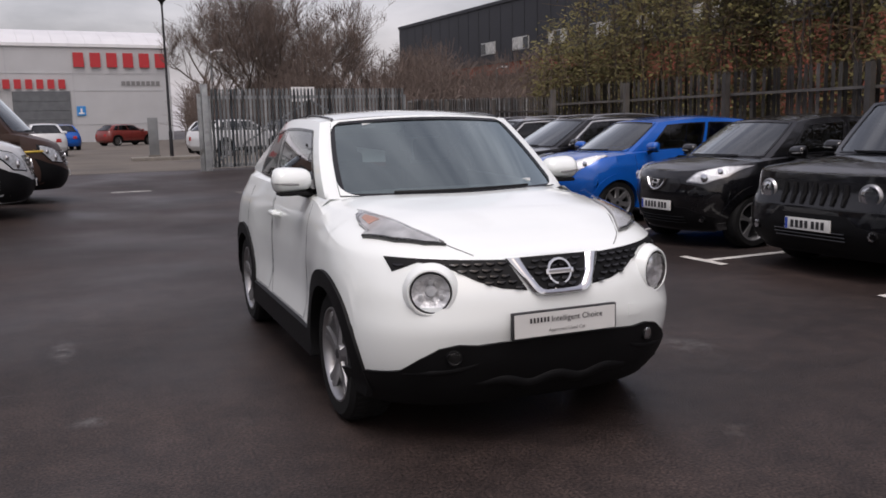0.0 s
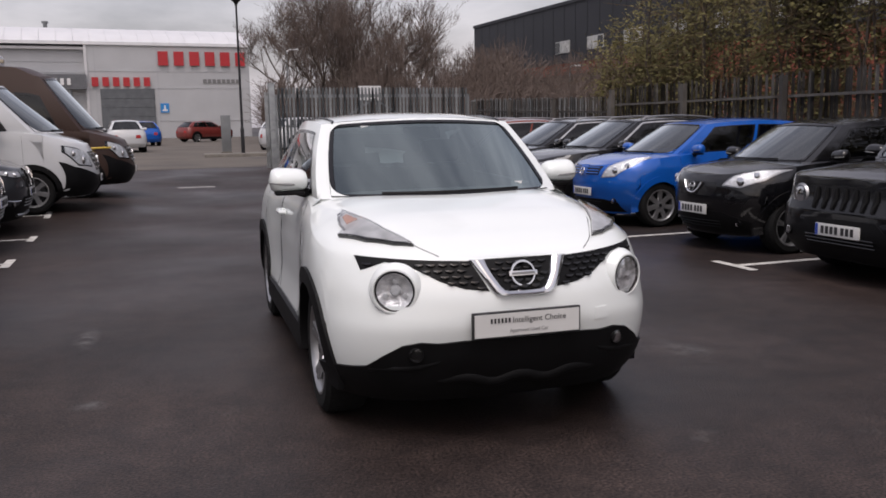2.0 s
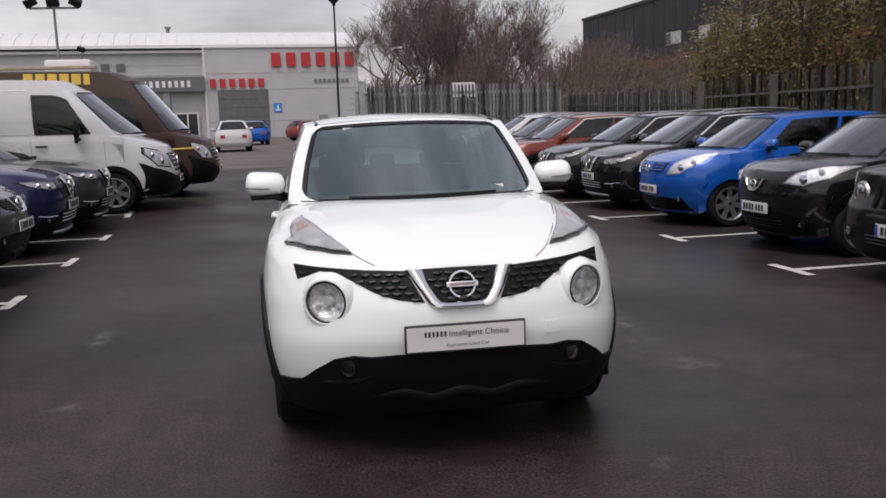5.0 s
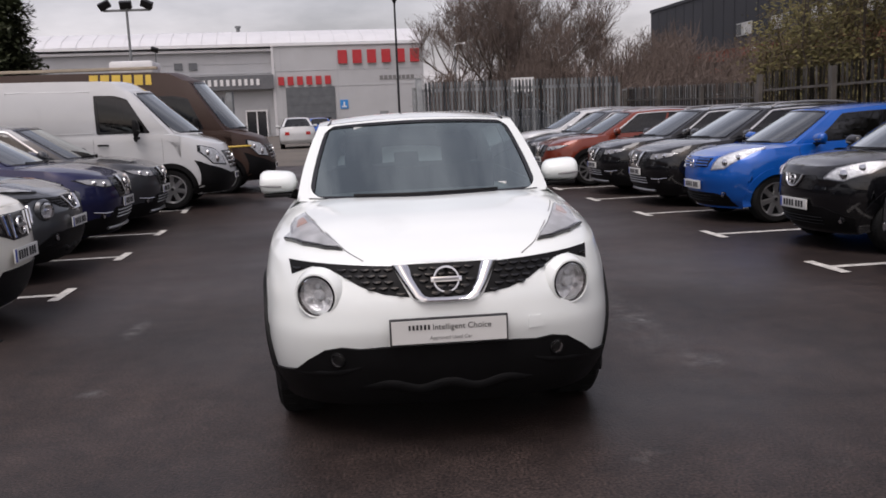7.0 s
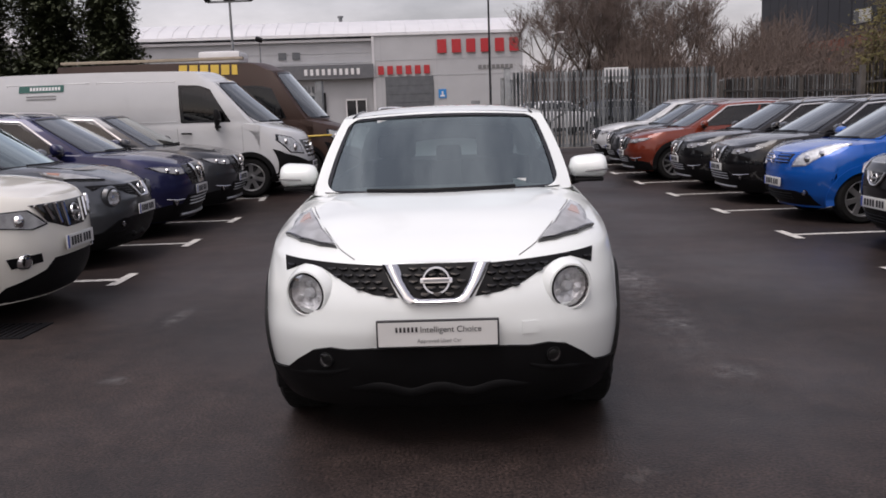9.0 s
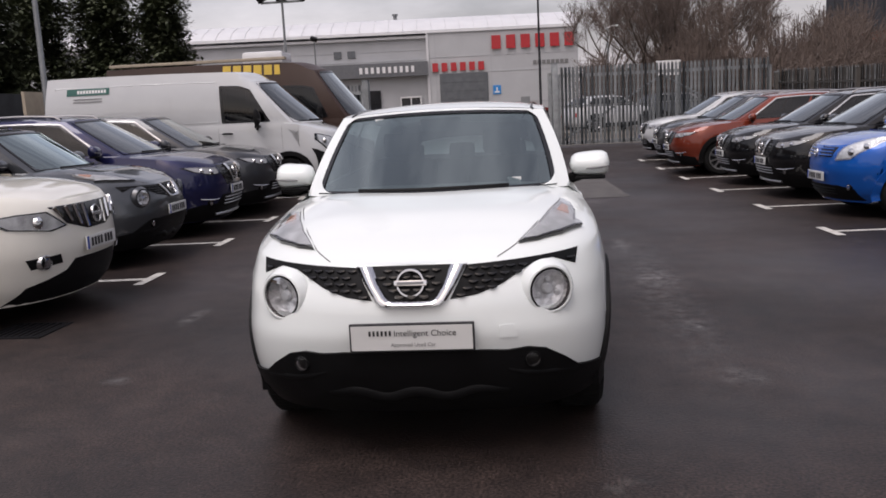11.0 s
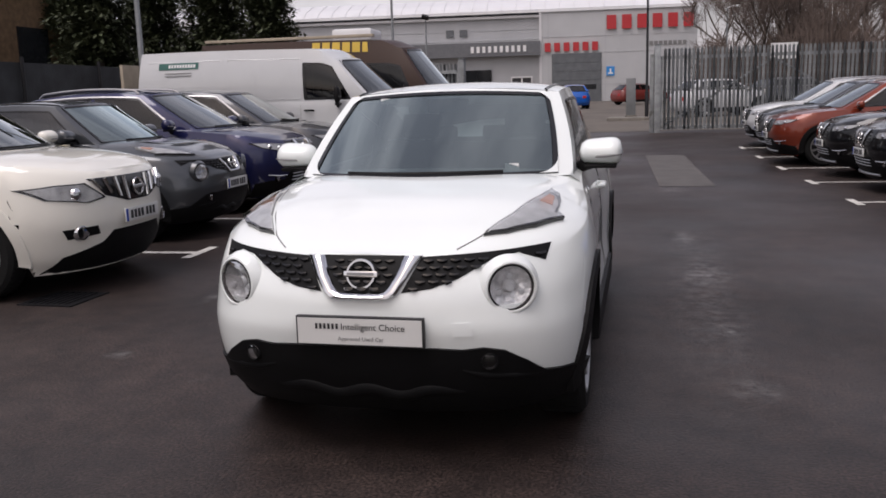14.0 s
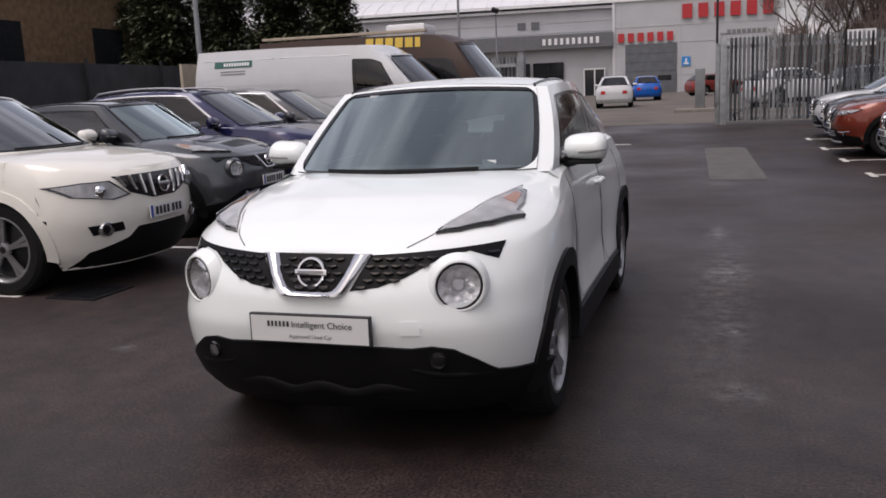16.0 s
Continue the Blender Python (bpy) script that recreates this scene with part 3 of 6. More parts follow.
def fence(p0, p1, h, material, label, name="fence", step=0.135, post=2.75, rails=(0.35, 0.82), seed=0):
    rnd = random.Random(seed)
    p0, p1 = Vector(p0), Vector(p1)
    d = p1 - p0
    n = int(d.length / step)
    yaw = math.atan2(d.y, d.x)
    f = thing(name, label, "fence", Matrix.Translation(p0) @ Matrix.Rotation(yaw, 4, "Z"))
    L = Vector((d.x, d.y, 0)).length
    sl = d.z / L
    me = pale_data(h, material)
    for i in range(n + 1):
        o = new("pale", me)
        o.parent = f
        x = i * step
        o.matrix_basis = Matrix.Translation((x, -0.03 + rnd.uniform(-0.004, 0.004), x * sl + rnd.uniform(-0.012, 0.012))) @ Matrix.Rotation(rnd.gauss(0, 0.012), 4, "Y")
    for r in rails:
        bm = bmesh.new()
        z = h * r
        t = bmesh.new()
        box(bm, 0, L, -0.02, 0.03, z - 0.022, z + 0.022)
        for v in bm.verts:
            v.co.z += v.co.x * sl
        t.free()
        part("rail", bm, material, f, smooth=False)
    k = int(L / post)
    for i in range(k + 1):
        bm = bmesh.new()
        x = i * L / k
        box(bm, x - 0.05, x + 0.05, 0.03, 0.13, -0.3 + x * sl, h - 0.05 + x * sl)
        part("post", bm, material, f, smooth=False)
    return f


# right boundary, running up to the gate
fence((8.75, -6.0, 0.0), (8.36, 15.3, RISE(15.3)), 2.25, RUSTY, "tall weathered dark steel palisade fence behind the cars", seed=2)
fence((8.36, 15.4, RISE(15.4)), (7.95, 24.6, RISE(24.6)), 2.05, RUSTY, "weathered steel palisade fence beside the parked cars", seed=3)
fence((7.95, 24.7, RISE(24.7)), (26.0, 33.0, 0.5), 2.1, STEEL, "grey steel palisade fence beyond the gate", seed=4)


def gate(p0, p1, h, label, brace=True):
    p0, p1 = Vector(p0), Vector(p1)
    d = p1 - p0
    L = d.length
    g = thing("palisade_gate", label, "gate", Matrix.Translation(p0) @ Matrix.Rotation(math.atan2(d.y, d.x), 4, "Z"))
    bm = bmesh.new()
    for z in (0.14, h * 0.90):
        box(bm, 0.1, L, -0.03, 0.03, z - 0.05, z + 0.05)
    for x in (0.13, L - 0.03):
        box(bm, x - 0.04, x + 0.04, -0.03, 0.03, 0.14, h * 0.92)
    box(bm, 0.1, L, -0.02, 0.02, h * 0.52 - 0.02, h * 0.52 + 0.02)
    part("gate_frame", bm, STEEL, g, smooth=False)
    if brace:
        for a, b in (((0.2, 0.2), (L * 0.5, h * 0.86)), ((L * 0.5, h * 0.86), (L - 0.1, 0.2))):
            bm = bmesh.new()
            tube(bm, [(a[0], 0.04, a[1]), (b[0], 0.04, b[1])], [0.035, 0.035], 4)
            part("brace", bm, STEEL, g, smooth=False)
    me = pale_data(h, STEEL)
    n = int((L - 0.2) / 0.118)
    for i in range(n):
        o = new("pale", me)
        o.parent = g
        o.matrix_basis = Matrix.Translation((0.22 + i * 0.118, -0.04, 0.02))
    bm = bmesh.new()
    box(bm, -0.09, 0.09, -0.09, 0.09, -0.2, h + 0.14, None, 0.006)
    box(bm, -0.10, 0.10, -0.10, 0.10, h + 0.14, h + 0.16)
    part("gate_post", bm, STEEL, g)
    for z in (0.45, h * 0.8):
        bm = bmesh.new()
        tube(bm, [(0.1, -0.06, z - 0.06), (0.1, -0.06, z + 0.06)], [0.03, 0.03], 8)
        part("hinge", bm, STEEL, g)
    return g


gate((1.08, 24.1, 0.22), (7.75, 24.75, 0.22), 2.46, "grey galvanised steel palisade gate with diagonal braces")
bm = bmesh.new()
box(bm, 0.86, 0.98, 24.05, 24.17, 0.1, 2.55, None, 0.006)
tagged(part("gate_stop_post", bm, STEEL), "grey steel post beside the gate", "post")
gate((-4.62, 22.7, 0.18), (-9.5, 23.4, 0.18), 2.25, "grey steel palisade gate leaf standing open behind the vans", False)



# ---- vehicles ----
class Shell:
    """The surface of a car body. Local axes: x across, y from the nose (0) to the tail, z up."""

    def __init__(self, s):
        self.s = s
        self.wide = smooth_line(s["wide"])
        self.nose = smooth_line(s["nose"])
        self.tail = smooth_line(s["tail"])
        self.shoulder = smooth_line(s["shoulder"])
        self.crown = smooth_line(s["crown"])
        n = s.get("n", 2.5)
        self.D = s.get("D", 0.8)
        self.n = smooth_line(n) if isinstance(n, list) else lambda z: n
        self.nr, self.Dr = s.get("nr", 2.8), s.get("Dr", 0.6)
        self.pow = s.get("pow", 3)
        self.hollow = smooth_line(s["hollow"]) if "hollow" in s else None

    def span(self, y, z):
        """Half width before the ends round off; hollowed doors leave the wings and haunches standing out."""
        w = self.wide(z)
        if self.hollow:
            a, b, c, d = self.s["doors_at"]
            w -= self.hollow(z) * ease((y - a) / (b - a)) * (1 - self.s["haunch"] * ease((y - c) / (d - c)))
        return w

    def half(self, y, z):
        """Half width at y, z."""
        a = min(1, max(0, (y - self.nose(z)) / self.D))
        b = min(1, max(0, (self.tail(z) - y) / self.Dr))
        n = self.n(z)
        fa = (1 - (1 - a) ** n) ** (1 / n)
        fb = (1 - (1 - b) ** self.nr) ** (1 / self.nr)
        return self.span(y, z) * min(fa, fb)

    def front(self, x, z):
        r = min(0.9995, abs(x) / self.wide(z))
        return Vector((x, self.nose(z) + self.D * (1 - (1 - r ** self.n(z)) ** (1 / self.n(z))), z))

    def rear(self, x, z):
        r = min(0.9995, abs(x) / self.wide(z))
        return Vector((-x, self.tail(z) - self.Dr * (1 - (1 - r ** self.nr) ** (1 / self.nr)), z))

    def top(self, x, y):
        z = self.shoulder(y)
        e = max(0.05, self.half(y, z))
        r = min(1, abs(x) / e)
        return Vector((x, y, z + self.crown(y) * (1 - r ** self.pow)))

    def side(self, sgn):
        return lambda a, z: Vector((sgn * self.half(a * sgn, z), a * sgn, z))

    def bottom(self, y):
        s = self.s
        z = s["sill"]
        f = s.get("chin")
        if f and y < s["wf"] - s["arch"]:
            z = f
        for yw in (s["wf"], s["wr"]):
            d = s["arch"] ** 2 - (y - yw) ** 2
            if d > 0:
                z = max(z, s["R"] + math.sqrt(d))
        return z

    def body(self, bm):
        s = self.s
        cols = [("f", math.sin(i / 39 * math.pi / 2)) for i in range(40)]
        y0, y1 = self.D + self.nose(0.6), self.tail(0.6) - self.Dr
        ny = max(2, int((y1 - y0) / 0.045))
        cols += [("s", y) for y in lin(y0, y1, ny)[1:-1]]
        cols += [("r", math.sin(i / 15 * math.pi / 2)) for i in range(15, -1, -1)]
        ts = lin(0, 1, 25)

        def at(col, t):
            k, a = col
            z = 0.6
            for _ in range(4):
                if k == "f":
                    y = self.nose(z) + self.D * (1 - max(0, 1 - a * a) ** (1 / self.n(z)))
                    x = self.span(y, z) * a ** (2 / self.n(z))
                elif k == "s":
                    x, y = self.span(a, z), a
                else:
                    y = self.tail(z) - self.Dr * (1 - max(0, 1 - a * a) ** (1 / self.nr))
                    x = self.span(y, z) * a ** (2 / self.nr)
                b = self.bottom(y)
                z = b + t * (self.shoulder(y) - b)
            return x, y, z

        for sg in (1, -1):
            g = []
            for t in ts:
                g.append([bm.verts.new((sg * p[0], p[1], p[2])) for p in (at(c, t) for c in cols)])
            for r0, r1 in zip(g, g[1:]):
                for k in range(len(cols) - 1):
                    q = (r0[k], r0[k + 1], r1[k + 1], r1[k])
                    bm.faces.new(q if sg > 0 else q[::-1])
        # bonnet and deck
        a, b = s.get("open_from", 1e9), s.get("open_to", 1e9)
        rows = []
        for c in cols:
            x, y, z = at(c, 1)
            rows.append([bm.verts.new((u * x, y, z + self.crown(y) * (1 - abs(u) ** self.pow))) for u in lin(-1, 1, 31)])
        for r0, r1 in zip(rows, rows[1:]):
            if a < r0[0].co.y and r1[0].co.y < b:
                continue
            for k in range(30):
                bm.faces.new((r0[k], r0[k + 1], r1[k + 1], r1[k]))
        bmesh.ops.remove_doubles(bm, verts=bm.verts[:], dist=0.0008)
        gone = []
        for face in bm.faces:
            c = face.calc_center_median()
            if c.y < 0.7 and any(math.hypot(abs(c.x) - hx, c.z - hz) < hr for hx, hz, hr in s.get("holes", ())):
                gone.append(face)
        bmesh.ops.delete(bm, geom=gone, context="FACES")
        bmesh.ops.recalc_face_normals(bm, faces=bm.faces[:])
        return bm


class Cabin:
    """Pillars, glass and roof above the belt line."""

    def __init__(self, s):
        self.c = s["cabin"]
        self.lift = self.c.get("lift", 0.05)
        self.belt = smooth_line(self.c["belt"]) if "belt" in self.c else None

    def low(self, s):
        a, b = Vector(self.c["A0"]), Vector(self.c["C0"])
        p = a.lerp(b, s)
        p.x += self.c.get("belly", 0.02) * 4 * s * (1 - s)
        p.z += self.c.get("dip", 0.0) * 4 * s * (1 - s)
        return p

    def up(self, s):
        p = Vector(self.c["A1"]).lerp(Vector(self.c["C1"]), s)
        q = self.c.get("square")
        if q:
            a, b, d, e = self.c["A0"][1], self.c["C0"][1], self.c["A1"][1], self.c["C1"][1]
            p.z -= 0.15 * (1 - ease(s / 0.16))
            p.y = d + (a + (b - a) * q - d) * s / q if s < q else a + (b - a) * s + (e - b) * (s - q) / (1 - q)
        p.z += self.lift * 4 * s * (1 - s)
        p.x += self.c.get("bellytop", 0.025) * 4 * s * (1 - s)
        return p

    def side(self, sg):
        def f(s, t):
            p = self.low(s).lerp(self.up(s), t)
            p.x += self.c.get("tumble", 0.02) * 4 * t * (1 - t)
            p.x *= sg
            return p
        return f

    def screen(self, u, v):
        p = self.side(1)(0, v)
        k = 1 - u * u
        return Vector((u * p.x, p.y - (self.c["bow0"] * (1 - v) + self.c["bow1"] * v) * k, p.z + 0.03 * k * v + self.c.get("base_drop", 0) * k * (1 - v)))

    def back(self, u, v):
        p = self.side(1)(1, v)
        k = 1 - u * u
        return Vector((-u * p.x, p.y + (0.12 * (1 - v) + 0.08 * v) * k, p.z + 0.03 * k * v))

    def roof(self, u, w):
        p = self.up(w)
        k = 1 - u * u
        c = 0.03 + self.c.get("roofcrown", 0.03) * 4 * w * (1 - w)
        return Vector((u * p.x, p.y - self.c["bow1"] * k * (1 - w) + 0.08 * k * w, p.z + c * (1 - u ** 4 * 0.4 - 0.6 * u * u) + 0.0))


def wheel_parts(style="five"):
    """Meshes of one wheel, lying on its axle along x, outer side +x, radius 1."""
    t = bmesh.new()
    ax = Matrix.Rotation(math.pi / 2, 4, "Y")
    lathe(t, [(0.70, -0.30), (0.72, -0.33), (0.90, -0.34), (0.985, -0.27), (1.0, -0.22), (1.0, 0.22), (0.985, 0.27), (0.90, 0.335), (0.74, 0.33), (0.69, 0.29), (0.66, 0.25), (0.66, -0.25), (0.70, -0.30)], ax, 48)
    for k in range(56):
        a = k * math.tau / 56
        box(t, 0.05, 0.24, -0.018, 0.018, 0.99, 1.008, Matrix.Rotation(a, 4, "X"))
        box(t, -0.24, -0.05, -0.018, 0.018, 0.99, 1.008, Matrix.Rotation(a + 0.05, 4, "X"))
    r = bmesh.new()
    lathe(r, [(0.715, 0.30), (0.72, 0.325), (0.69, 0.33), (0.655, 0.29), (0.63, 0.20), (0.63, -0.2)], ax, 48)
    lathe(r, [(0.001, 0.285), (0.10, 0.285), (0.15, 0.27), (0.17, 0.2)], ax, 24)
    n = {"five": 5, "ten": 10, "steel": 7}[style]
    for k in range(n):
        for d in ((-0.13, 0.13) if style == "five" else (0.0,)):
            m = Matrix.Rotation(k * math.tau / n + d * 0.5, 4, "X")
            w = 0.05 if style == "five" else (0.055 if style == "ten" else 0.11)
            vs = []
            for z, x, ww, off in ((0.10, 0.27, w * 1.2, 0), (0.40, 0.265, w, d * 0.45), (0.67, 0.30, w * 1.25, d * 0.9)):
                for yy, xx in ((-ww, x - 0.05), (-ww * 0.8, x), (ww * 0.8, x), (ww, x - 0.05)):
                    vs.append(r.verts.new(m @ Vector((xx, yy + off, z))))
            for j in range(2):
                for i in range(3):
                    r.faces.new((vs[j * 4 + i], vs[j * 4 + i + 1], vs[j * 4 + 5 + i], vs[j * 4 + 4 + i]))
    h = bmesh.new()
    lathe(h, [(0.001, 0.1), (0.5, 0.1), (0.64, 0.05), (0.64, -0.2)], ax, 32)
    lathe(h, [(0.0, 0.292), (0.07, 0.292), (0.085, 0.28)], ax, 20)
    out = []
    for nm, bm, ma in (("tyre", t, RUBBER), ("rim", r, ALLOY), ("brake_disc", h, BLACK_METAL)):
        bm.normal_update()
        me = bpy.data.meshes.new(nm)
        bm.to_mesh(me)
        bm.free()
        me.materials.append(ma)
        me.shade_smooth()
        me.set_sharp_from_angle(angle=radians(35))
        out.append((nm, me))
    return out


WHEELS = {k: wheel_parts(k) for k in ("five", "ten", "steel")}


def add_wheel(car, x, y, R, style, steer=0):
    sg = 1 if x > 0 else -1
    k = None
    for nm, me in WHEELS[style]:
        o = new(nm, me)
        if k is None:
            k = o
            o.parent = car
            o.matrix_basis = Matrix.Translation((x - sg * 0.11, y, R)) @ Matrix.Rotation((0 if sg > 0 else math.pi) + radians(steer), 4, "Z") @ Matrix.Diagonal((0.34, R, R, 1))
        else:
            o.parent = k


def plate(car, p, face_deg=0, label="white number plate with unreadable dark marks", size=(0.52, 0.111), rear=False, tilt=0):
    m = Matrix.Translation(p) @ Matrix.Rotation(radians(face_deg), 4, "Z") @ Matrix.Rotation(radians(tilt), 4, "X")
    bm = bmesh.new()
    w, h = size
    box(bm, -w / 2, w / 2, -0.008, 0.006, -h / 2, h / 2, m, 0.002)
    o = part("number_plate", bm, YELLOW if rear else PLATE, car, label)
    mm = m @ Matrix.Translation((0.02, -0.009, 0))
    x = -w * 0.40
    for i, ww in enumerate((1, 1, 1, 1, 0, 1, 1, 1)):
        if ww:
            bm = bmesh.new()
            box(bm, x, x + w * 0.07, -0.002, 0, -h * 0.31, h * 0.31, mm)
            part("plate_mark", bm, INK, o, smooth=False)
        x += w * (0.105 if ww else 0.04)
    bm = bmesh.new()
    box(bm, -w / 2 + 0.004, -w / 2 + 0.035, -0.0095, -0.008, -h / 2 + 0.004, h / 2 - 0.004, m)
    part("plate_band", bm, BLUE_BAND, o, smooth=False)
    return o


def badge(car, p, r, tilt=0, yaw=0, mtl=None):
    m = Matrix.Translation(p) @ Matrix.Rotation(radians(yaw), 4, "Z") @ Matrix.Rotation(radians(90 + tilt), 4, "X")
    bm = bmesh.new()
    prof = [(r * 0.80, -0.004), (r * 0.80, 0.008), (r * 0.84, 0.012), (r * 0.96, 0.012), (r, 0.008), (r, -0.004)]
    lathe(bm, prof, m, 32)
    box(bm, -r * 1.12, r * 1.12, -r * 0.2, r * 0.2, 0.002, 0.014, m, 0.003)
    o = part("badge", bm, mtl or CHROME, car, "chrome ring badge with a plain bar")
    bm = bmesh.new()
    box(bm, -r * 0.9, r * 0.9, -r * 0.09, r * 0.09, 0.0142, 0.0152, m)
    part("badge_mark", bm, GREYINK, o, smooth=False)
    return o


def round_lamp(car, p, r, yaw, name="headlight", bezel=None, deep=0.05):
    fog = name == "fog_light"
    """A round lamp that faces -y, turned by yaw about z."""
    m = Matrix.Translation(p) @ Matrix.Rotation(radians(yaw), 4, "Z") @ Matrix.Rotation(radians(90), 4, "X")
    bm = bmesh.new()
    lathe(bm, [(r * 1.0, -deep), (r * 1.0, 0.008), (r * 1.05, 0.014), (r * 1.13, 0.012), (r * 1.25, -0.004), (r * 1.38, -deep)], m, 40)
    o = part(name, bm, bezel or GLOSSBLACK, car)
    bm = bmesh.new()
    lathe(bm, [(0, -deep * 0.9), (r * 0.35, -deep * 0.85), (r * 0.75, -deep * 0.4), (r * 0.99, 0.004)], m, 40)
    part("reflector", bm, LAMP_DIM if fog else REFLECTOR, o)
    bm = bmesh.new()
    lathe(bm, [(0, -deep * 0.2), (r * 0.2, -deep * 0.25), (r * 0.3, -deep * 0.7)], m, 20)
    for k in range(3):
        mm = m @ Matrix.Translation((0, r * 0.45, 0)) if k == 0 else m @ Matrix.Translation((r * 0.5 * (1 if k == 1 else -1), -r * 0.25, 0))
        lathe(bm, [(0, -deep * 0.3), (r * 0.12, -deep * 0.35), (r * 0.14, -deep * 0.7)], mm, 14)
    part("bulb", bm, LAMP_DIM if fog else LAMP_SILVER, o)
    bm = bmesh.new()
    lathe(bm, [(r * 1.0, 0.006), (r * 0.99, 0.012), (r * 0.93, 0.012), (r * 0.91, -0.006)], m, 40)
    part("lamp_ring", bm, GLOSSBLACK, o)
    bm = bmesh.new()
    k = 0.35 if fog else 1.0
    lathe(bm, [(0, 0.010 + 0.016 * k), (r * 0.5, 0.010 + 0.013 * k), (r * 0.85, 0.010 + 0.007 * k), (r * 0.99, 0.010)], m, 40)
    part("lens", bm, LENS, o).visible_shadow = False
    return o


def cabin_parts(car, s, colour, cab):
    c = s["cabin"]
    edge = c.get("pillar", 0.07)
    # windscreen
    bm = bmesh.new()
    grid(bm, cab.screen, lin(-1 + edge * 1.6, 1 - edge * 1.6, 21), lin(0.03, 0.965, 13))
    o = part("windscreen", bm, GLASS_SCREEN if s.get("screen") else GLASS_ROW, car, "tinted windscreen")
    o.visible_shadow = False
    bm = bmesh.new()
    e1 = 1 - edge * 1.6

    def proud(f, d, up=0):
        return lambda u, v: f(u, v) + Vector((0, -d, d + up))
    pr = proud(cab.screen, 0.004)
    for u0, u1, v0, v1 in ((-e1, -e1 + 0.035, 0.03, 0.965), (e1 - 0.035, e1, 0.03, 0.965), (-e1, e1, 0.93, 0.965), (-e1, e1, 0.03, 0.055)):
        grid(bm, pr, lin(u0, u1, 3 if u1 - u0 < 0.1 else 21), lin(v0, v1, 3 if v1 - v0 < 0.1 else 13))
    part("windscreen_seal", bm, GLOSSBLACK, car)
    # pillars, rails and roof in body colour
    bm = bmesh.new()
    for u0, u1 in ((-1, -e1), (e1, 1)):
        grid(bm, cab.screen, lin(u0, u1, 4), lin(0, 1, 13))
    grid(bm, cab.screen, lin(-e1, e1, 21), lin(0.965, 1, 2))
    grid(bm, cab.screen, lin(-e1, e1, 21), lin(0.0, 0.03, 2))
    pp = proud(cab.screen, 0.007)
    for su, vc, dv in ((1, 0.968, -1), (-1, 0.968, -1), (1, 0.028, 1), (-1, 0.028, 1)):
        ru, rv = (0.13, 0.14) if dv < 0 else (0.13, 0.17)
        kn = bm.verts.new(pp(su * e1, vc))
        arc = [bm.verts.new(pp(su * (e1 - ru + ru * math.cos(q)), vc + dv * (rv - rv * math.sin(q)))) for q in lin(0, math.pi / 2, 7)]
        for p0, p1 in zip(arc, arc[1:]):
            bm.faces.new((kn, p0, p1))
    panes = c["panes"]
    t0, t1 = c.get("pane_t", (0.05, 0.90))
    for sg in (1, -1):
        f = cab.side(sg)
        cuts = [0.0] + [v for p in panes for v in p[:2]] + [1.0]
        along = sorted(set([round(v, 5) for v in lin(0, 1, 33) if all(abs(v - k) > 0.012 for k in cuts[1:-1])] + [round(k, 5) for k in cuts]))
        grid(bm, f, along, lin(t1, 1, 3), flip=sg < 0)
        grid(bm, f, along, lin(0, t0, 2), flip=sg < 0)
        for a, b in zip(cuts[0::2], cuts[1::2]):
            grid(bm, f, [v for v in along if a - 1e-4 <= v <= b + 1e-4], lin(t0, t1, 9), flip=sg < 0)
    rg = c.get("rear_glass", True)
    for u0, u1 in ((-1, -0.85), (0.85, 1)) if rg else ((-1, 1),):
        grid(bm, cab.back, lin(u0, u1, 4 if rg else 15), lin(0, 1, 9))
    grid(bm, cab.roof, lin(-1, 1, 19), along)
    bmesh.ops.remove_doubles(bm, verts=bm.verts[:], dist=0.0015)
    bmesh.ops.recalc_face_normals(bm, faces=bm.faces[:])
    part("roof", bm, s.get("roof_paint", colour), car)
    if rg:
        bm = bmesh.new()
        grid(bm, cab.back, lin(-0.85, 0.85, 13), lin(0.05, 0.93, 7))
        part("rear_window", bm, GLASS_DARK, car).visible_shadow = False
    for sg in (1, -1):
        f = cab.side(sg)
        for i, p in enumerate(panes):
            bm = bmesh.new()
            a, b, tint = p
            grid(bm, f, lin(a, b, 9), lin(t0, t1, 7), flip=sg < 0)
            part("side_window", bm, {0: GLASS, 1: GLASS_DARK}[tint], car).visible_shadow = False
        # dark frames round the panes and bright or black waist trim
        bm = bmesh.new()
        g = lambda a, t: f(a, t) + Vector((sg * 0.005, 0, 0))
        for a, b, _ in panes:
            w = 0.012
            grid(bm, g, [a - w * 0.3, a + w], lin(t0, t1, 7))
            grid(bm, g, [b - w, b + w * 0.3], lin(t0, t1, 7))
            grid(bm, g, lin(a, b, 9), [t0 - 0.01, t0 + 0.035])
            grid(bm, g, lin(a, b, 9), [t1 - 0.03, t1 + 0.01])
        part("window_frame", bm, GLOSSBLACK, car)
        if s.get("bright_trim"):
            bm = bmesh.new()
            top = [Vector(f(a, t1 + 0.035)) + Vector((sg * 0.008, 0, 0)) for a in lin(panes[0][0] - 0.01, panes[-1][1], 24)]
            frt = [Vector(f(panes[0][0] - 0.02, t)) + Vector((sg * 0.008, 0, 0)) for t in lin(0.05, t1 + 0.02, 6)]
            tube(bm, frt + top, [0.017] * (len(top) + 6), 6)
            part("window_trim", bm, BRIGHT, car, "bright chrome window trim")
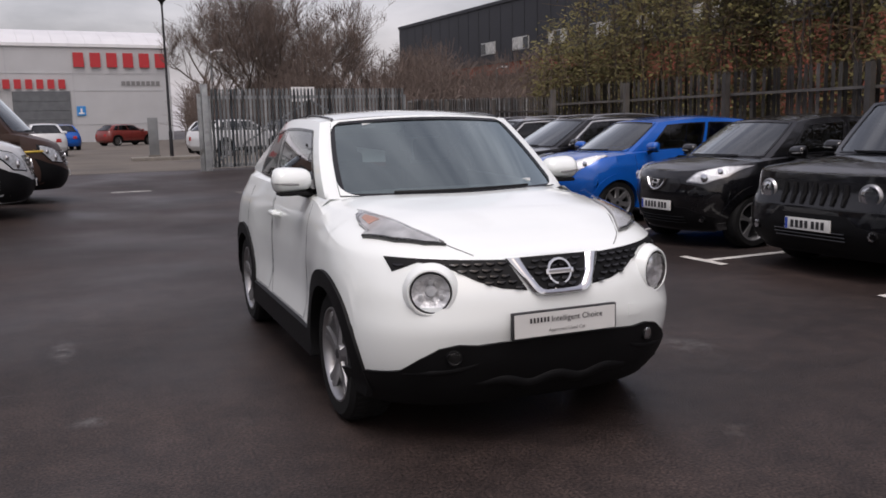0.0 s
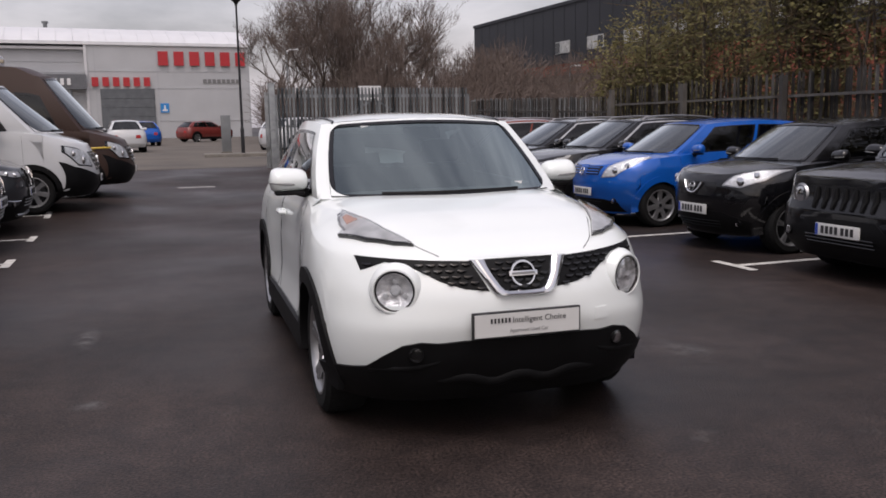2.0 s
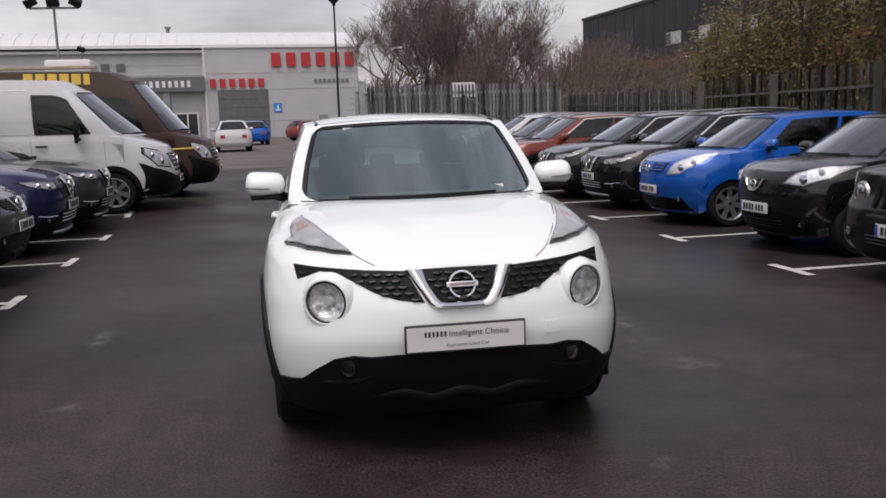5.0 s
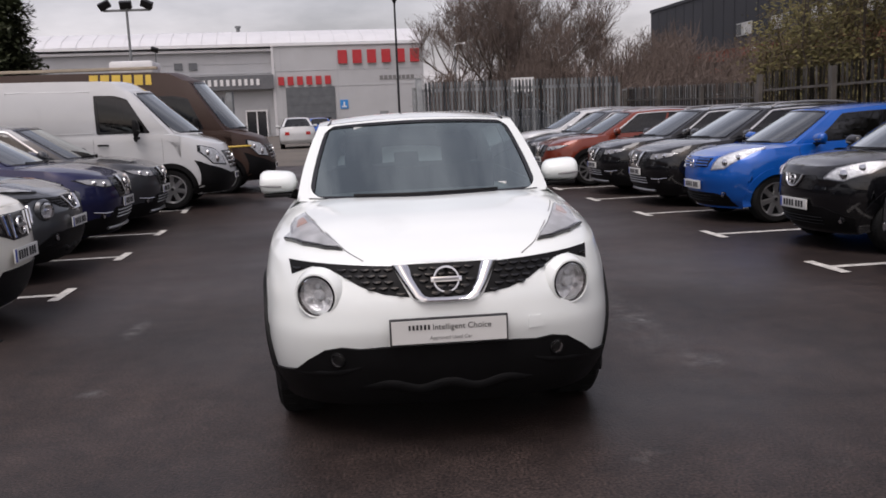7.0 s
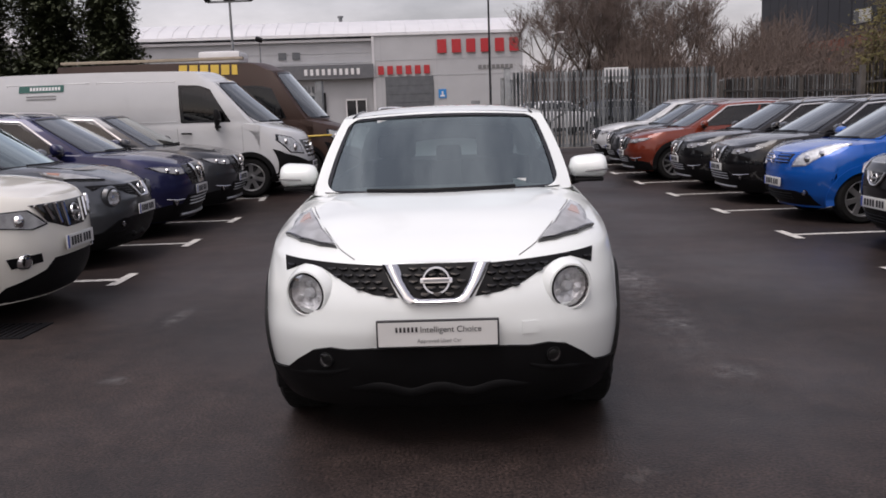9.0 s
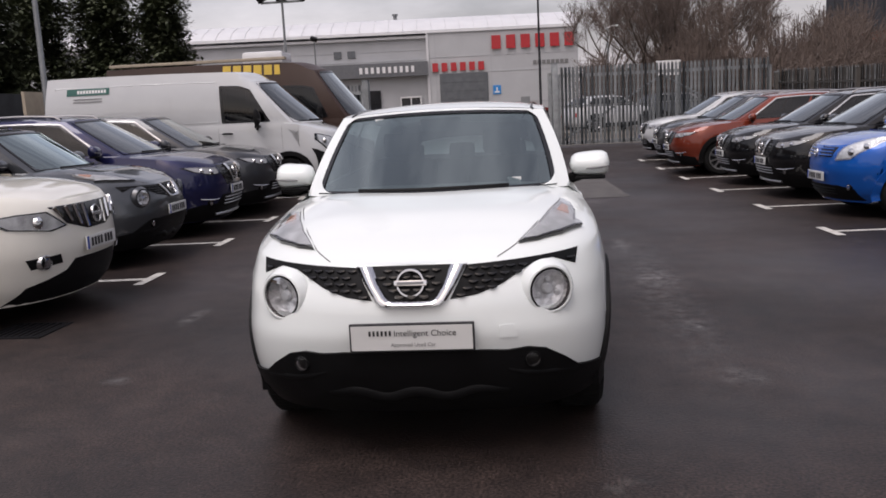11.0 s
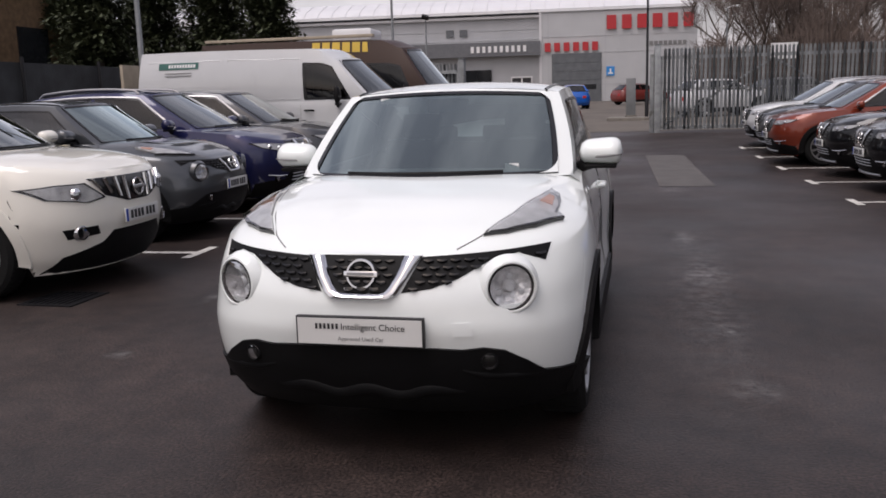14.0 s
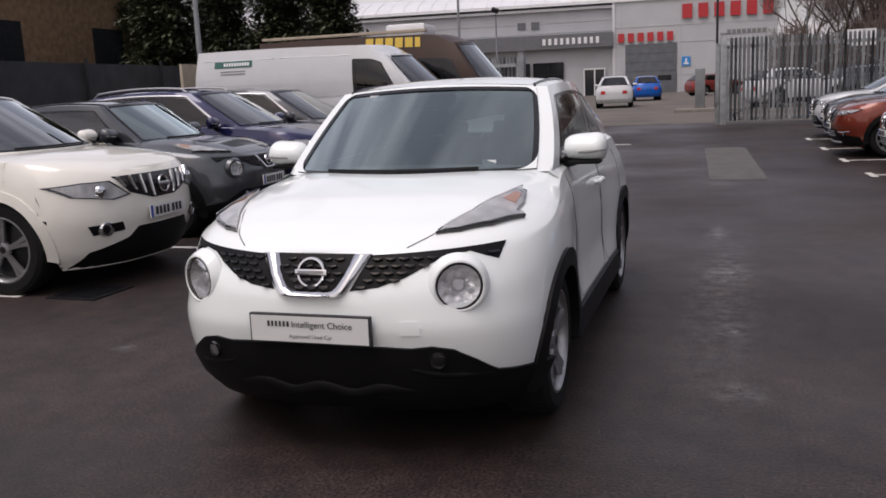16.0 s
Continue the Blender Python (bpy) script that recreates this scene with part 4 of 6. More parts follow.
        if s.get("rails"):
            bm = bmesh.new()
            pts = [cab.roof(sg * 0.93, w) + Vector((0, 0, 0.045 if 0.02 < k < 0.98 else 0.005)) for k, w in ((q, 0.06 + 0.88 * q) for q in lin(0, 1, 22))]
            tube(bm, pts, [0.015] * 22, 8)
            part("roof_rail", bm, SATIN if s["rails"] == 1 else GLOSSBLACK, car, "roof rail")
    # dashboard, seats and steering wheel
    zb = c["A0"][2]
    hw = c["A0"][0] - 0.08
    ya, yb = c["A0"][1], c["C0"][1]
    bm = bmesh.new()
    box(bm, -hw, hw, ya - c["bow0"] * 0.55, ya + 0.42, zb - 0.30, zb - 0.035, None, 0.03)
    box(bm, -hw - 0.02, hw + 0.02, ya - 0.05, yb + 0.1, zb - 0.6, zb - 0.52)
    part("dashboard", bm, TRIM, car)
    sx = hw * 0.52
    for x in (-sx, sx):
        bm = bmesh.new()
        m = Matrix.Translation((x, ya + 1.05, zb - 0.15)) @ Matrix.Rotation(radians(-14), 4, "X")
        box(bm, -0.24, 0.24, -0.07, 0.07, -0.35, 0.28, m, 0.05)
        box(bm, -0.13, 0.13, -0.05, 0.05, 0.30, 0.46, m, 0.035)
        part("front_seat", bm, SEAT, car)
    if s.get("van"):
        bm = bmesh.new()
        box(bm, -0.76, 0.76, 2.62, 2.68, 0.5, c["A1"][2] - 0.22)
        box(bm, -0.88, 0.88, 0.8, 2.6, 0.9, 1.0)
        part("bulkhead", bm, TRIM, car, smooth=False)
    else:
        bm = bmesh.new()
        m = Matrix.Translation((0, min(yb - 0.35, ya + 1.95), zb - 0.2)) @ Matrix.Rotation(radians(-16), 4, "X")
        box(bm, -hw * 0.85, hw * 0.85, -0.08, 0.08, -0.3, 0.27, m, 0.05)
        for x in (-0.4, 0, 0.4):
            box(bm, x - 0.1, x + 0.1, -0.04, 0.04, 0.28, 0.40, m, 0.03)
        part("rear_seat", bm, SEAT, car)
    bm = bmesh.new()
    m = Matrix.Translation((-sx, ya + 0.50, zb - 0.01)) @ Matrix.Rotation(radians(62), 4, "X")
    ring = [m @ Vector((0.185 * math.cos(a), 0.185 * math.sin(a), 0)) for a in lin(0, math.tau, 29)]
    tube(bm, ring, [0.016] * 29, 8, cap=False)
    box(bm, -0.17, 0.17, -0.03, 0.03, -0.02, 0.012, m, 0.01)
    box(bm, -0.03, 0.03, -0.17, 0.0, -0.02, 0.012, m, 0.01)
    part("steering_wheel", bm, TRIM, car)
    bm = bmesh.new()
    p = cab.screen(0, 0.86)
    box(bm, p.x - 0.12, p.x + 0.12, p.y + 0.08, p.y + 0.11, p.z - 0.07, p.z + 0.01, None, 0.012)
    part("rear_view_mirror", bm, GLOSSBLACK, car)
    for x0, x1, lift in ((-0.55, 0.02, 0.02), (0.0, 0.55, 0.028)):
        bm = bmesh.new()
        pts = [cab.screen(u, 0.045 + 0.012 * (i % 2 == 0) * 0 + lift * 0.3) + Vector((0, -0.016, 0.012)) for i, u in enumerate(lin(x0, x1, 9))]
        tube(bm, pts, [0.009] * 9, 6)
        part("wiper", bm, PLASTIC, car)


def door_mirror(car, sg, p, size, mtl, low=PLASTIC):
    """p: the tip's centre; size: width, height, depth."""
    w, h, d = size
    bm = bmesh.new()
    m = Matrix.Translation(p)
    ns, nr = 14, 10
    rings = []
    for i in range(ns + 1):
        a = i / ns
        x = sg * (w / 2 - w * a)
        k = (1 - abs(2 * a - 1) ** 5) ** 0.5 * (1 - 0.20 * a)
        rings.append([bm.verts.new(m @ Vector((x, math.cos(q) * d / 2 * k * (1.15 if math.cos(q) < 0 else 0.55), math.sin(q) * h / 2 * k * (1.0 if math.sin(q) > 0 else 0.9)))) for q in lin(0, math.tau, nr * 2 + 1)[:-1]])
    for r0, r1 in zip(rings, rings[1:]):
        for k in range(nr * 2):
            bm.faces.new((r0[k], r0[(k + 1) % (nr * 2)], r1[(k + 1) % (nr * 2)], r1[k]))
    bmesh.ops.remove_doubles(bm, verts=bm.verts[:], dist=0.002)
    bmesh.ops.recalc_face_normals(bm, faces=bm.faces[:])
    o = part("door_mirror", bm, mtl, car)
    bm = bmesh.new()
    q = Vector(p)
    tube(bm, [q + Vector((-sg * w * 0.25, 0, -h * 0.36)), q + Vector((-sg * w * 0.5, 0.02, -h * 0.5)), q + Vector((-sg * (w * 0.5 + 0.1), 0.05, -h * 0.5 - 0.02))], [0.035, 0.03, 0.028], 10)
    box(bm, -w * 0.36, w * 0.36, -d * 0.42, d * 0.2, -h * 0.5, -h * 0.36, m, 0.012)
    part("mirror_foot", bm, low, o)
    bm = bmesh.new()
    pts = [q + Vector((sg * w * (0.47 - 0.72 * k), -d * (0.30 + 0.26 * math.sin(math.pi * min(1, k * 0.9 + 0.08))), -h * 0.06 - 0.012 * k)) for k in lin(0, 1, 9)]
    tube(bm, pts, [0.004 + 0.003 * math.sin(math.pi * k) for k in lin(0, 1, 9)], 6)
    part("indicator", bm, GREYINK, o)


def car_shell(name, label, s, colour, m, group=""):
    car = thing(name, label, s.get("cat", "car"), m, group)
    sh, cab = Shell(s), Cabin(s)
    part("body", sh.body(bmesh.new()), colour, car)
    cabin_parts(car, s, colour, cab)
    for sg in (1, -1):
        y0, y1 = s["cabin"]["A0"][1], s["cabin"]["C0"][1]
        bm = bmesh.new()

        def ledge(y, k):
            q = cab.low(min(1, max(0, (y - y0) / (y1 - y0))))
            z = sh.shoulder(y) - 0.003
            return Vector((sg * sh.half(y, z), y, z)).lerp(Vector((sg * (q.x - 0.01), y, q.z + 0.004)), k)
        grid(bm, ledge, lin(min(y0, s["open_from"]) - 0.06, y1, 40), [0, 0.5, 1])
        part("waist_ledge", bm, colour, car)
    bm = bmesh.new()
    hw = s["wide"][1][1]
    L = s["tail"][0][1]
    box(bm, -hw + 0.26, hw - 0.26, 0.5, L - 0.4, s["R"] * 0.66, s["sill"] + 0.42)
    box(bm, -hw + 0.1, hw - 0.1, s["wf"] + s["arch"] + 0.02, s["wr"] - s["arch"] - 0.02, s["sill"] - 0.03, s["sill"] + 0.2)
    part("underbody", bm, PLASTIC, car)
    for y in (s["wf"], s["wr"]):
        for sg in (1, -1):
            add_wheel(car, sg * (hw - s.get("inset", 0.0)), y, s["R"], s.get("rim", "five"))
    # arch lips and sills
    for y in (s["wf"], s["wr"]):
        for sg in (1, -1):
            bm = bmesh.new()
            ra, rb = s["arch"] - 0.022, s["arch"] + max(0.06, s.get("clad", 0.02))
            lip = 0.016 if s.get("clad", 0.02) > 0.03 else 0.012
            ang = lin(radians(-14), radians(194), 40)

            def f(a, r):
                yy, zz = y - math.cos(a) * r, s["R"] + math.sin(a) * r
                zz = max(zz, s["sill"] - 0.04)
                yy2 = min(max(yy, 0.06), L - 0.06)
                return Vector((sg * (sh.half(yy2, max(zz, 0.3)) + lip), yy, zz))
            grid(bm, f, ang, lin(ra, rb, 4), flip=sg < 0)
            grid(bm, lambda a, k: f(a, ra) - Vector((sg * 0.09 * k, 0, 0)), ang, [0, 1], flip=sg > 0)
            grid(bm, lambda a, k: f(a, rb) - Vector((sg * 0.03 * k, 0, 0)), ang, [0, 1], flip=sg < 0)
            part("wheel_arch", bm, PLASTIC if s.get("clad", 0.02) > 0.03 else colour, car)
    if s.get("clad", 0) > 0.03:
        for sg in (1, -1):
            bm = bmesh.new()
            y0, y1 = s["wf"] + s["arch"], s["wr"] - s["arch"]
            grid(bm, lambda a, k: Vector((sg * (hw - 0.0 + (0.012 if k in (1, 2) else -0.02) - (0.06 if k == 0 else 0)), a, s["sill"] + (-0.05, -0.03, 0.11, 0.13)[k])), lin(y0, y1, 12), [0, 1, 2, 3], flip=sg < 0)
            part("sill", bm, PLASTIC, car, "black plastic sill")
    # doors: shut lines and handles
    for sg in (1, -1):
        for k, (yd0, yd1) in enumerate(s["doors"]):
            f = sh.side(sg)
            zt = s["cabin"]["A0"][2] - 0.03
            bm = bmesh.new()
            lo = s["sill"] + 0.13
            pts = [(yd0, zt), (yd0, lo + 0.1), (yd0 + 0.05, lo), (yd1 - 0.05, lo), (yd1, lo + 0.1), (yd1, zt)]
            fine = []
            for (a, b), (c2, d) in zip(pts, pts[1:]):
                nn = max(2, int(math.hypot(c2 - a, d - b) / 0.06))
                fine += [f(sg * (a + (c2 - a) * i / nn), b + (d - b) * i / nn) for i in range(nn)]
            fine.append(f(sg * pts[-1][0], pts[-1][1]))
            tube(bm, fine, [0.002] * len(fine), 5)
            d = part("door_gap", bm, GLOSSBLACK, car)
            if k == 0 or not s.get("hidden_rear"):
                bm = bmesh.new()
                hz = s["handle_z"]
                yy = yd1 - 0.16
                x = sh.half(yy, hz)
                tube(bm, [(sg * (x + 0.0), yy - 0.09, hz), (sg * (x + 0.035), yy - 0.06, hz + 0.003), (sg * (x + 0.038), yy + 0.05, hz + 0.006), (sg * x, yy + 0.09, hz + 0.006)], [0.014, 0.016, 0.016, 0.012], 8)
                part("door_handle", bm, s.get("handle", colour), car)
    mp = s["mirror"]
    for sg in (1, -1):
        door_mirror(car, sg, (sg * mp[0], mp[1], mp[2]), s.get("mirror_size", (0.24, 0.16, 0.15)), s.get("mirror_paint", colour))
    # tail lamps
    for sg in (1, -1):
        bm = bmesh.new()
        z = 0.80
        skin(bm, [(sg * x, zz) for x, zz in ((hw * 0.45, z - 0.13), (hw * 0.72, z - 0.13), (hw * 0.70, z + 0.03), (hw * 0.47, z + 0.03))], sh.rear, 0.006, 0.02, 0.06)
        part("tail_light", bm, RED_LENS, car)
    return car, sh, cab


def lamp_unit(car, sh, poly, f, name="headlight", mtl=None, lens=None, amber=None, projector=None, frame_mtl=None):
    """A shaped lamp: dark pan, inner reflector pieces and a clear cover lying on the body."""
    bm = bmesh.new()
    skin(bm, poly, f, 0.004, 0.02, 0.04)
    o = part(name, bm, frame_mtl or GLOSSBLACK, car)
    cx, cy = sum(p[0] for p in poly) / len(poly), sum(p[1] for p in poly) / len(poly)
    shr = lambda k: [(cx + (a - cx) * k, cy + (b - cy) * k) for a, b in poly]
    bm = bmesh.new()
    skin(bm, shr(0.88), f, 0.010, 0.006, 0.04)
    part("reflector", bm, mtl or LAMP_GREY, o)
    if projector:
        for a, b, r in projector:
            bm = bmesh.new()
            p = f(a, b)
            m = Matrix.Translation(p + Vector((0, -0.012, 0.0))) @ Matrix.Rotation(radians(90), 4, "X")
            lathe(bm, [(0, 0.018), (r * 0.6, 0.014), (r * 0.92, 0.004), (r, 0.0), (r * 1.15, -0.004), (r * 1.2, -0.03)], m, 20)
            part("projector", bm, CHROME, o)
    if amber:
        bm = bmesh.new()
        skin(bm, amber, f, 0.014, 0.006, 0.05)
        part("indicator", bm, AMBER, o, "amber indicator")
    bm = bmesh.new()
    skin(bm, shr(0.97), f, 0.022, 0.012, 0.04)
    part("lens", bm, lens or LENS_SMOKE, o).visible_shadow = False
    return o


def slats(bm, f, x0, x1, z0, z1, n, across=True, t=0.009, off=0.012):
    """Bars across an opening on the surface f."""
    for i in range(n):
        k = (i + 0.5) / n
        if across:
            z = z0 + (z1 - z0) * k
            pts = [f(x, z) + Vector((0, -off, 0)) for x in lin(x0, x1, 15)]
        else:
            x = x0 + (x1 - x0) * k
            pts = [f(x, z) + Vector((0, -off, 0)) for z in lin(z0, z1, 4)]
        tube(bm, pts, [t] * len(pts), 6)
    return bm


def slat_set(name, material, parent, f, *numbers):
    """Bars across an opening, each a part of its own."""
    x0, x1, z0, z1, n, across, t, off = numbers
    for i in range(n):
        a, b = z0 + (z1 - z0) * i / n, z0 + (z1 - z0) * (i + 1) / n
        bm = bmesh.new()
        slats(bm, f, x0, x1, a, b, 1, True, t, off)
        part(name, bm, material, parent)


def inside(poly, x, y):
    r = False
    for (x0, y0), (x1, y1) in zip(poly, poly[1:] + poly[:1]):
        if (y0 > y) != (y1 > y) and x < (x1 - x0) * (y - y0) / (y1 - y0) + x0:
            r = not r
    return r


# the small crossover, seen twice: white in the aisle, grey in the row
CROSSOVER = dict(
    wide=[(0.2, 0.82), (0.34, 0.86), (0.55, 0.872), (0.75, 0.872), (0.88, 0.858), (0.97, 0.83), (1.04, 0.795), (1.12, 0.76)],
    nose=[(0.2, 0.20), (0.3, 0.11), (0.42, 0.055), (0.52, 0.03), (0.6, 0.012), (0.7, 0.02), (0.8, 0.055), (0.88, 0.105), (0.95, 0.16)],
    tail=[(0.2, 4.0), (0.45, 4.11), (0.7, 4.13), (1.0, 4.05), (1.15, 3.95)],
    shoulder=[(0.0, 0.872), (0.12, 0.880), (0.3, 0.890), (0.6, 0.912), (0.85, 0.955), (1.15, 1.03), (1.45, 1.075), (2.2, 1.09), (3.0, 1.11), (3.6, 1.12), (4.1, 1.06)],
    crown=[(0.0, 0.0), (0.12, 0.006), (0.2, 0.038), (0.35, 0.085), (0.65, 0.138), (0.9, 0.125), (1.15, 0.08), (1.45, 0.045), (4.0, 0.02)],
    pow=5, hollow=[(0.34, 0.0), (0.58, 0.05), (0.82, 0.05), (1.0, 0.022), (1.1, 0.01)], doors_at=(0.95, 1.6, 2.5, 3.15), haunch=0.55, inset=0.025,
    n=[(0.3, 3.0), (0.5, 2.95), (0.66, 2.65), (0.8, 2.5)], D=0.80, Dr=0.6, sill=0.27, chin=0.21, R=0.335, wf=0.86, wr=3.37, arch=0.375, clad=0.062, screen=1, open_from=1.34, open_to=3.75,
    cabin=dict(A0=(0.735, 1.30, 1.085), A1=(0.612, 1.83, 1.505), C0=(0.68, 3.78, 1.15), C1=(0.53, 3.45, 1.42), bow0=0.30, bow1=0.12, lift=0.06, roofcrown=0.02,
               belly=0.03, bellytop=0.04, panes=[(0.065, 0.50, 0), (0.53, 0.80, 1)], pillar=0.06, pane_t=(0.03, 0.86)),
    doors=[(1.42, 2.42), (2.45, 3.2)], hidden_rear=True, handle_z=0.93, holes=[(0.581, 0.752, 0.078)], mirror=(0.862, 1.565, 1.18), mirror_size=(0.235, 0.165, 0.19), rim="five")


def crossover(label, colour, m, hero=False):
    car, sh, cab = car_shell("car", label, CROSSOVER, colour, m)
    F, T = sh.front, sh.top
    # V grille
    side_l = [(-0.715, 0.893), (-0.70, 0.832), (-0.66, 0.848), (-0.60, 0.872), (-0.52, 0.862), (-0.45, 0.828), (-0.38, 0.790), (-0.28, 0.757), (-0.165, 0.742), (-0.235, 0.873), (-0.42, 0.880)]
    mid = [(-0.175, 0.878), (-0.105, 0.742), (0.105, 0.742), (0.175, 0.878)]
    for poly, nm in ((side_l, "grille"), (mirror(side_l), "grille"), (mid, "grille")):
        bm = bmesh.new()
        skin(bm, poly, F, 0.003, 0.02, 0.035)
        o = part(nm, bm, PLASTIC, car)
        bm = bmesh.new()
        row = 0
        z = 0.735
        while z < 0.9:
            x = -0.75 + (row % 2) * 0.026
            while x < 0.75:
                if inside(poly, x - 0.022, z) and inside(poly, x + 0.022, z) and inside(poly, x, z + 0.006) and inside(poly, x, z - 0.008):
                    a, b, c = F(x - 0.019, z), F(x, z - 0.004), F(x + 0.019, z)
                    tube(bm, [p + Vector((0, -0.009, 0)) for p in (a, b, c)], [0.006, 0.0095, 0.006], 6)
                x += 0.052
            z += 0.0255
            row += 1
        tagged(part("grille_mesh", bm, GLOSSBLACK, o), "glossy black mesh", kind="stuff")
    outer = [(-0.238, 0.880), (-0.19, 0.803), (-0.15, 0.742), (-0.125, 0.722), (-0.09, 0.716), (0.0, 0.714)]
    inner = [(-0.168, 0.880), (-0.137, 0.808), (-0.108, 0.764), (-0.095, 0.750), (-0.075, 0.745), (0.0, 0.744)]
    outer += [(-a, b) for a, b in reversed(outer[:-1])]
    inner += [(-a, b) for a, b in reversed(inner[:-1])]
    bm = bmesh.new()
    rings = []
    for (a, b), (c, d) in zip(outer, inner):
        rings.append([bm.verts.new(F(a + (c - a) * k, b + (d - b) * k) + Vector((0, -h, 0))) for k, h in ((0.0, -0.004), (0.0, 0.016), (0.22, 0.027), (0.5, 0.029), (0.82, 0.022), (1.0, 0.010), (1.0, -0.004))])
    for r0, r1 in zip(rings, rings[1:]):
        for k in range(6):
            bm.faces.new((r0[k], r1[k], r1[k + 1], r0[k + 1]))
    for r in (rings[0], rings[-1]):
        bm.faces.new(r)
    bmesh.ops.recalc_face_normals(bm, faces=bm.faces[:])
    part("grille_trim", bm, CHROME, car, "chrome V-shaped grille trim")
    badge(car, F(0, 0.812) + Vector((0, -0.012, 0)), 0.062, -14)
    # lamps
    for sg in (1, -1):
        p = F(sg * 0.581, 0.752)
        round_lamp(car, p + Vector((0, -0.016, 0)), 0.092, sg * 24, bezel=colour, deep=0.034)
        up = [(sg * 0.455, 0.262), (sg * 0.54, 0.31), (sg * 0.65, 0.42), (sg * 0.748, 0.585), (sg * 0.715, 0.60), (sg * 0.722, 0.72), (sg * 0.705, 0.83), (sg * 0.665, 0.86), (sg * 0.62, 0.68), (sg * 0.545, 0.45)]
        am = [(sg * 0.635, 0.66), (sg * 0.69, 0.655), (sg * 0.69, 0.77), (sg * 0.665, 0.79)]
        lamp_unit(car, sh, up if sg > 0 else up[::-1], T, "front_marker_light", amber=am if sg > 0 else am[::-1], frame_mtl=GREYINK, mtl=LAMP_SILVER)
        edge = [(sg * a, b) for a, b in ((0.455, 0.262), (0.54, 0.31), (0.65, 0.42), (0.748, 0.585), (0.738, 0.588), (0.64, 0.434), (0.535, 0.322), (0.468, 0.273))]
        bm = bmesh.new()
        skin(bm, edge if sg > 0 else edge[::-1], T, 0.017, 0.012, 0.04)
        part("lamp_edge", bm, GLOSSBLACK, car, "black lower lamp edge")
        # bonnet edge line, from lamp to grille
        bm = bmesh.new()
        pts = [T(sg * x, y) + Vector((0, 0, 0.001)) for x, y in ((0.665, 0.93), (0.655, 0.87), (0.605, 0.68), (0.53, 0.45), (0.445, 0.26), (0.42, 0.225), (0.39, 0.19), (0.365, 0.165))]
        tube(bm, pts, [0.0028] * len(pts), 5)
        part("bonnet_gap", bm, GREYINK, car)
    # black lower bumper with fog lamps and intakes
    low = [(-0.77, 0.212), (0.77, 0.212), (0.825, 0.265), (0.85, 0.335), (0.80, 0.37), (0.70, 0.395), (0.64, 0.45), (0.56, 0.505), (0.48, 0.522), (0.40, 0.515), (0.30, 0.522), (-0.30, 0.522), (-0.40, 0.515), (-0.48, 0.522), (-0.56, 0.505), (-0.64, 0.45), (-0.70, 0.395), (-0.80, 0.37), (-0.85, 0.335), (-0.825, 0.265)]
    bm = bmesh.new()
    skin(bm, low, F, 0.012, 0.03, 0.04)
    lb = part("lower_bumper", bm, PLASTIC, car, "black plastic lower bumper")
    bm = bmesh.new()
    xs = lin(-0.46, 0.46, 57)
    rim = [F(x, 0.322 + 0.05 * (abs(x) / 0.46) ** 4 + 0.014 * math.cos(x * 24)) + Vector((0, 0.014, 0)) for x in xs]
    tube(bm, rim, [0.012 + 0.028 * (1 - (abs(x) / 0.46) ** 4) for x in xs], 14)
    part("bumper_ridge", bm, PLASTIC, lb)
    for sg in (1, -1):
        # pod lip under each fog lamp
        bm = bmesh.new()
        pts = [F(sg * x, z) + Vector((0, 0.004, 0)) for x, z in ((0.34, 0.47), (0.40, 0.425), (0.48, 0.402), (0.58, 0.392), (0.68, 0.382), (0.76, 0.365))]
        tube(bm, pts, [0.006, 0.018, 0.022, 0.022, 0.018, 0.006], 12)
        part("fog_pod_lip", bm, PLASTIC, lb)
    for sg in (1, -1):
        round_lamp(car, F(sg * 0.50, 0.463) + Vector((0, -0.008, 0)), 0.031, sg * 14, "fog_light", PLASTIC, 0.03)
    # tow-eye cover
    bm = bmesh.new()
    skin(bm, [(0.365, 0.57), (0.44, 0.57), (0.445, 0.60), (0.43, 0.625), (0.365, 0.625)], F, 0.003, 0.004, 0.03)
    part("tow_cover", bm, colour, car)
    # roof seams
    for sg in (1, -1):
        bm = bmesh.new()
        pts = [cab.screen(sg * 0.895, 0.985) + Vector((0, 0, 0.006))] + [cab.roof(sg * (0.88 + 0.01 * w), w) + Vector((0, 0, 0.004)) for w in lin(0.01, 0.97, 16)]
        tube(bm, pts, [0.007] * len(pts), 5)
        part("roof_seam", bm, GLOSSBLACK, car)
    bm = bmesh.new()
    grid(bm, lambda u, v: cab.roof(u * 0.9, 0.985 + v * 0.02) + Vector((0, v * 0.16, 0.008 - v * 0.03)), lin(-1, 1, 13), [0, 0.5, 1])
    part("spoiler", bm, colour, car)
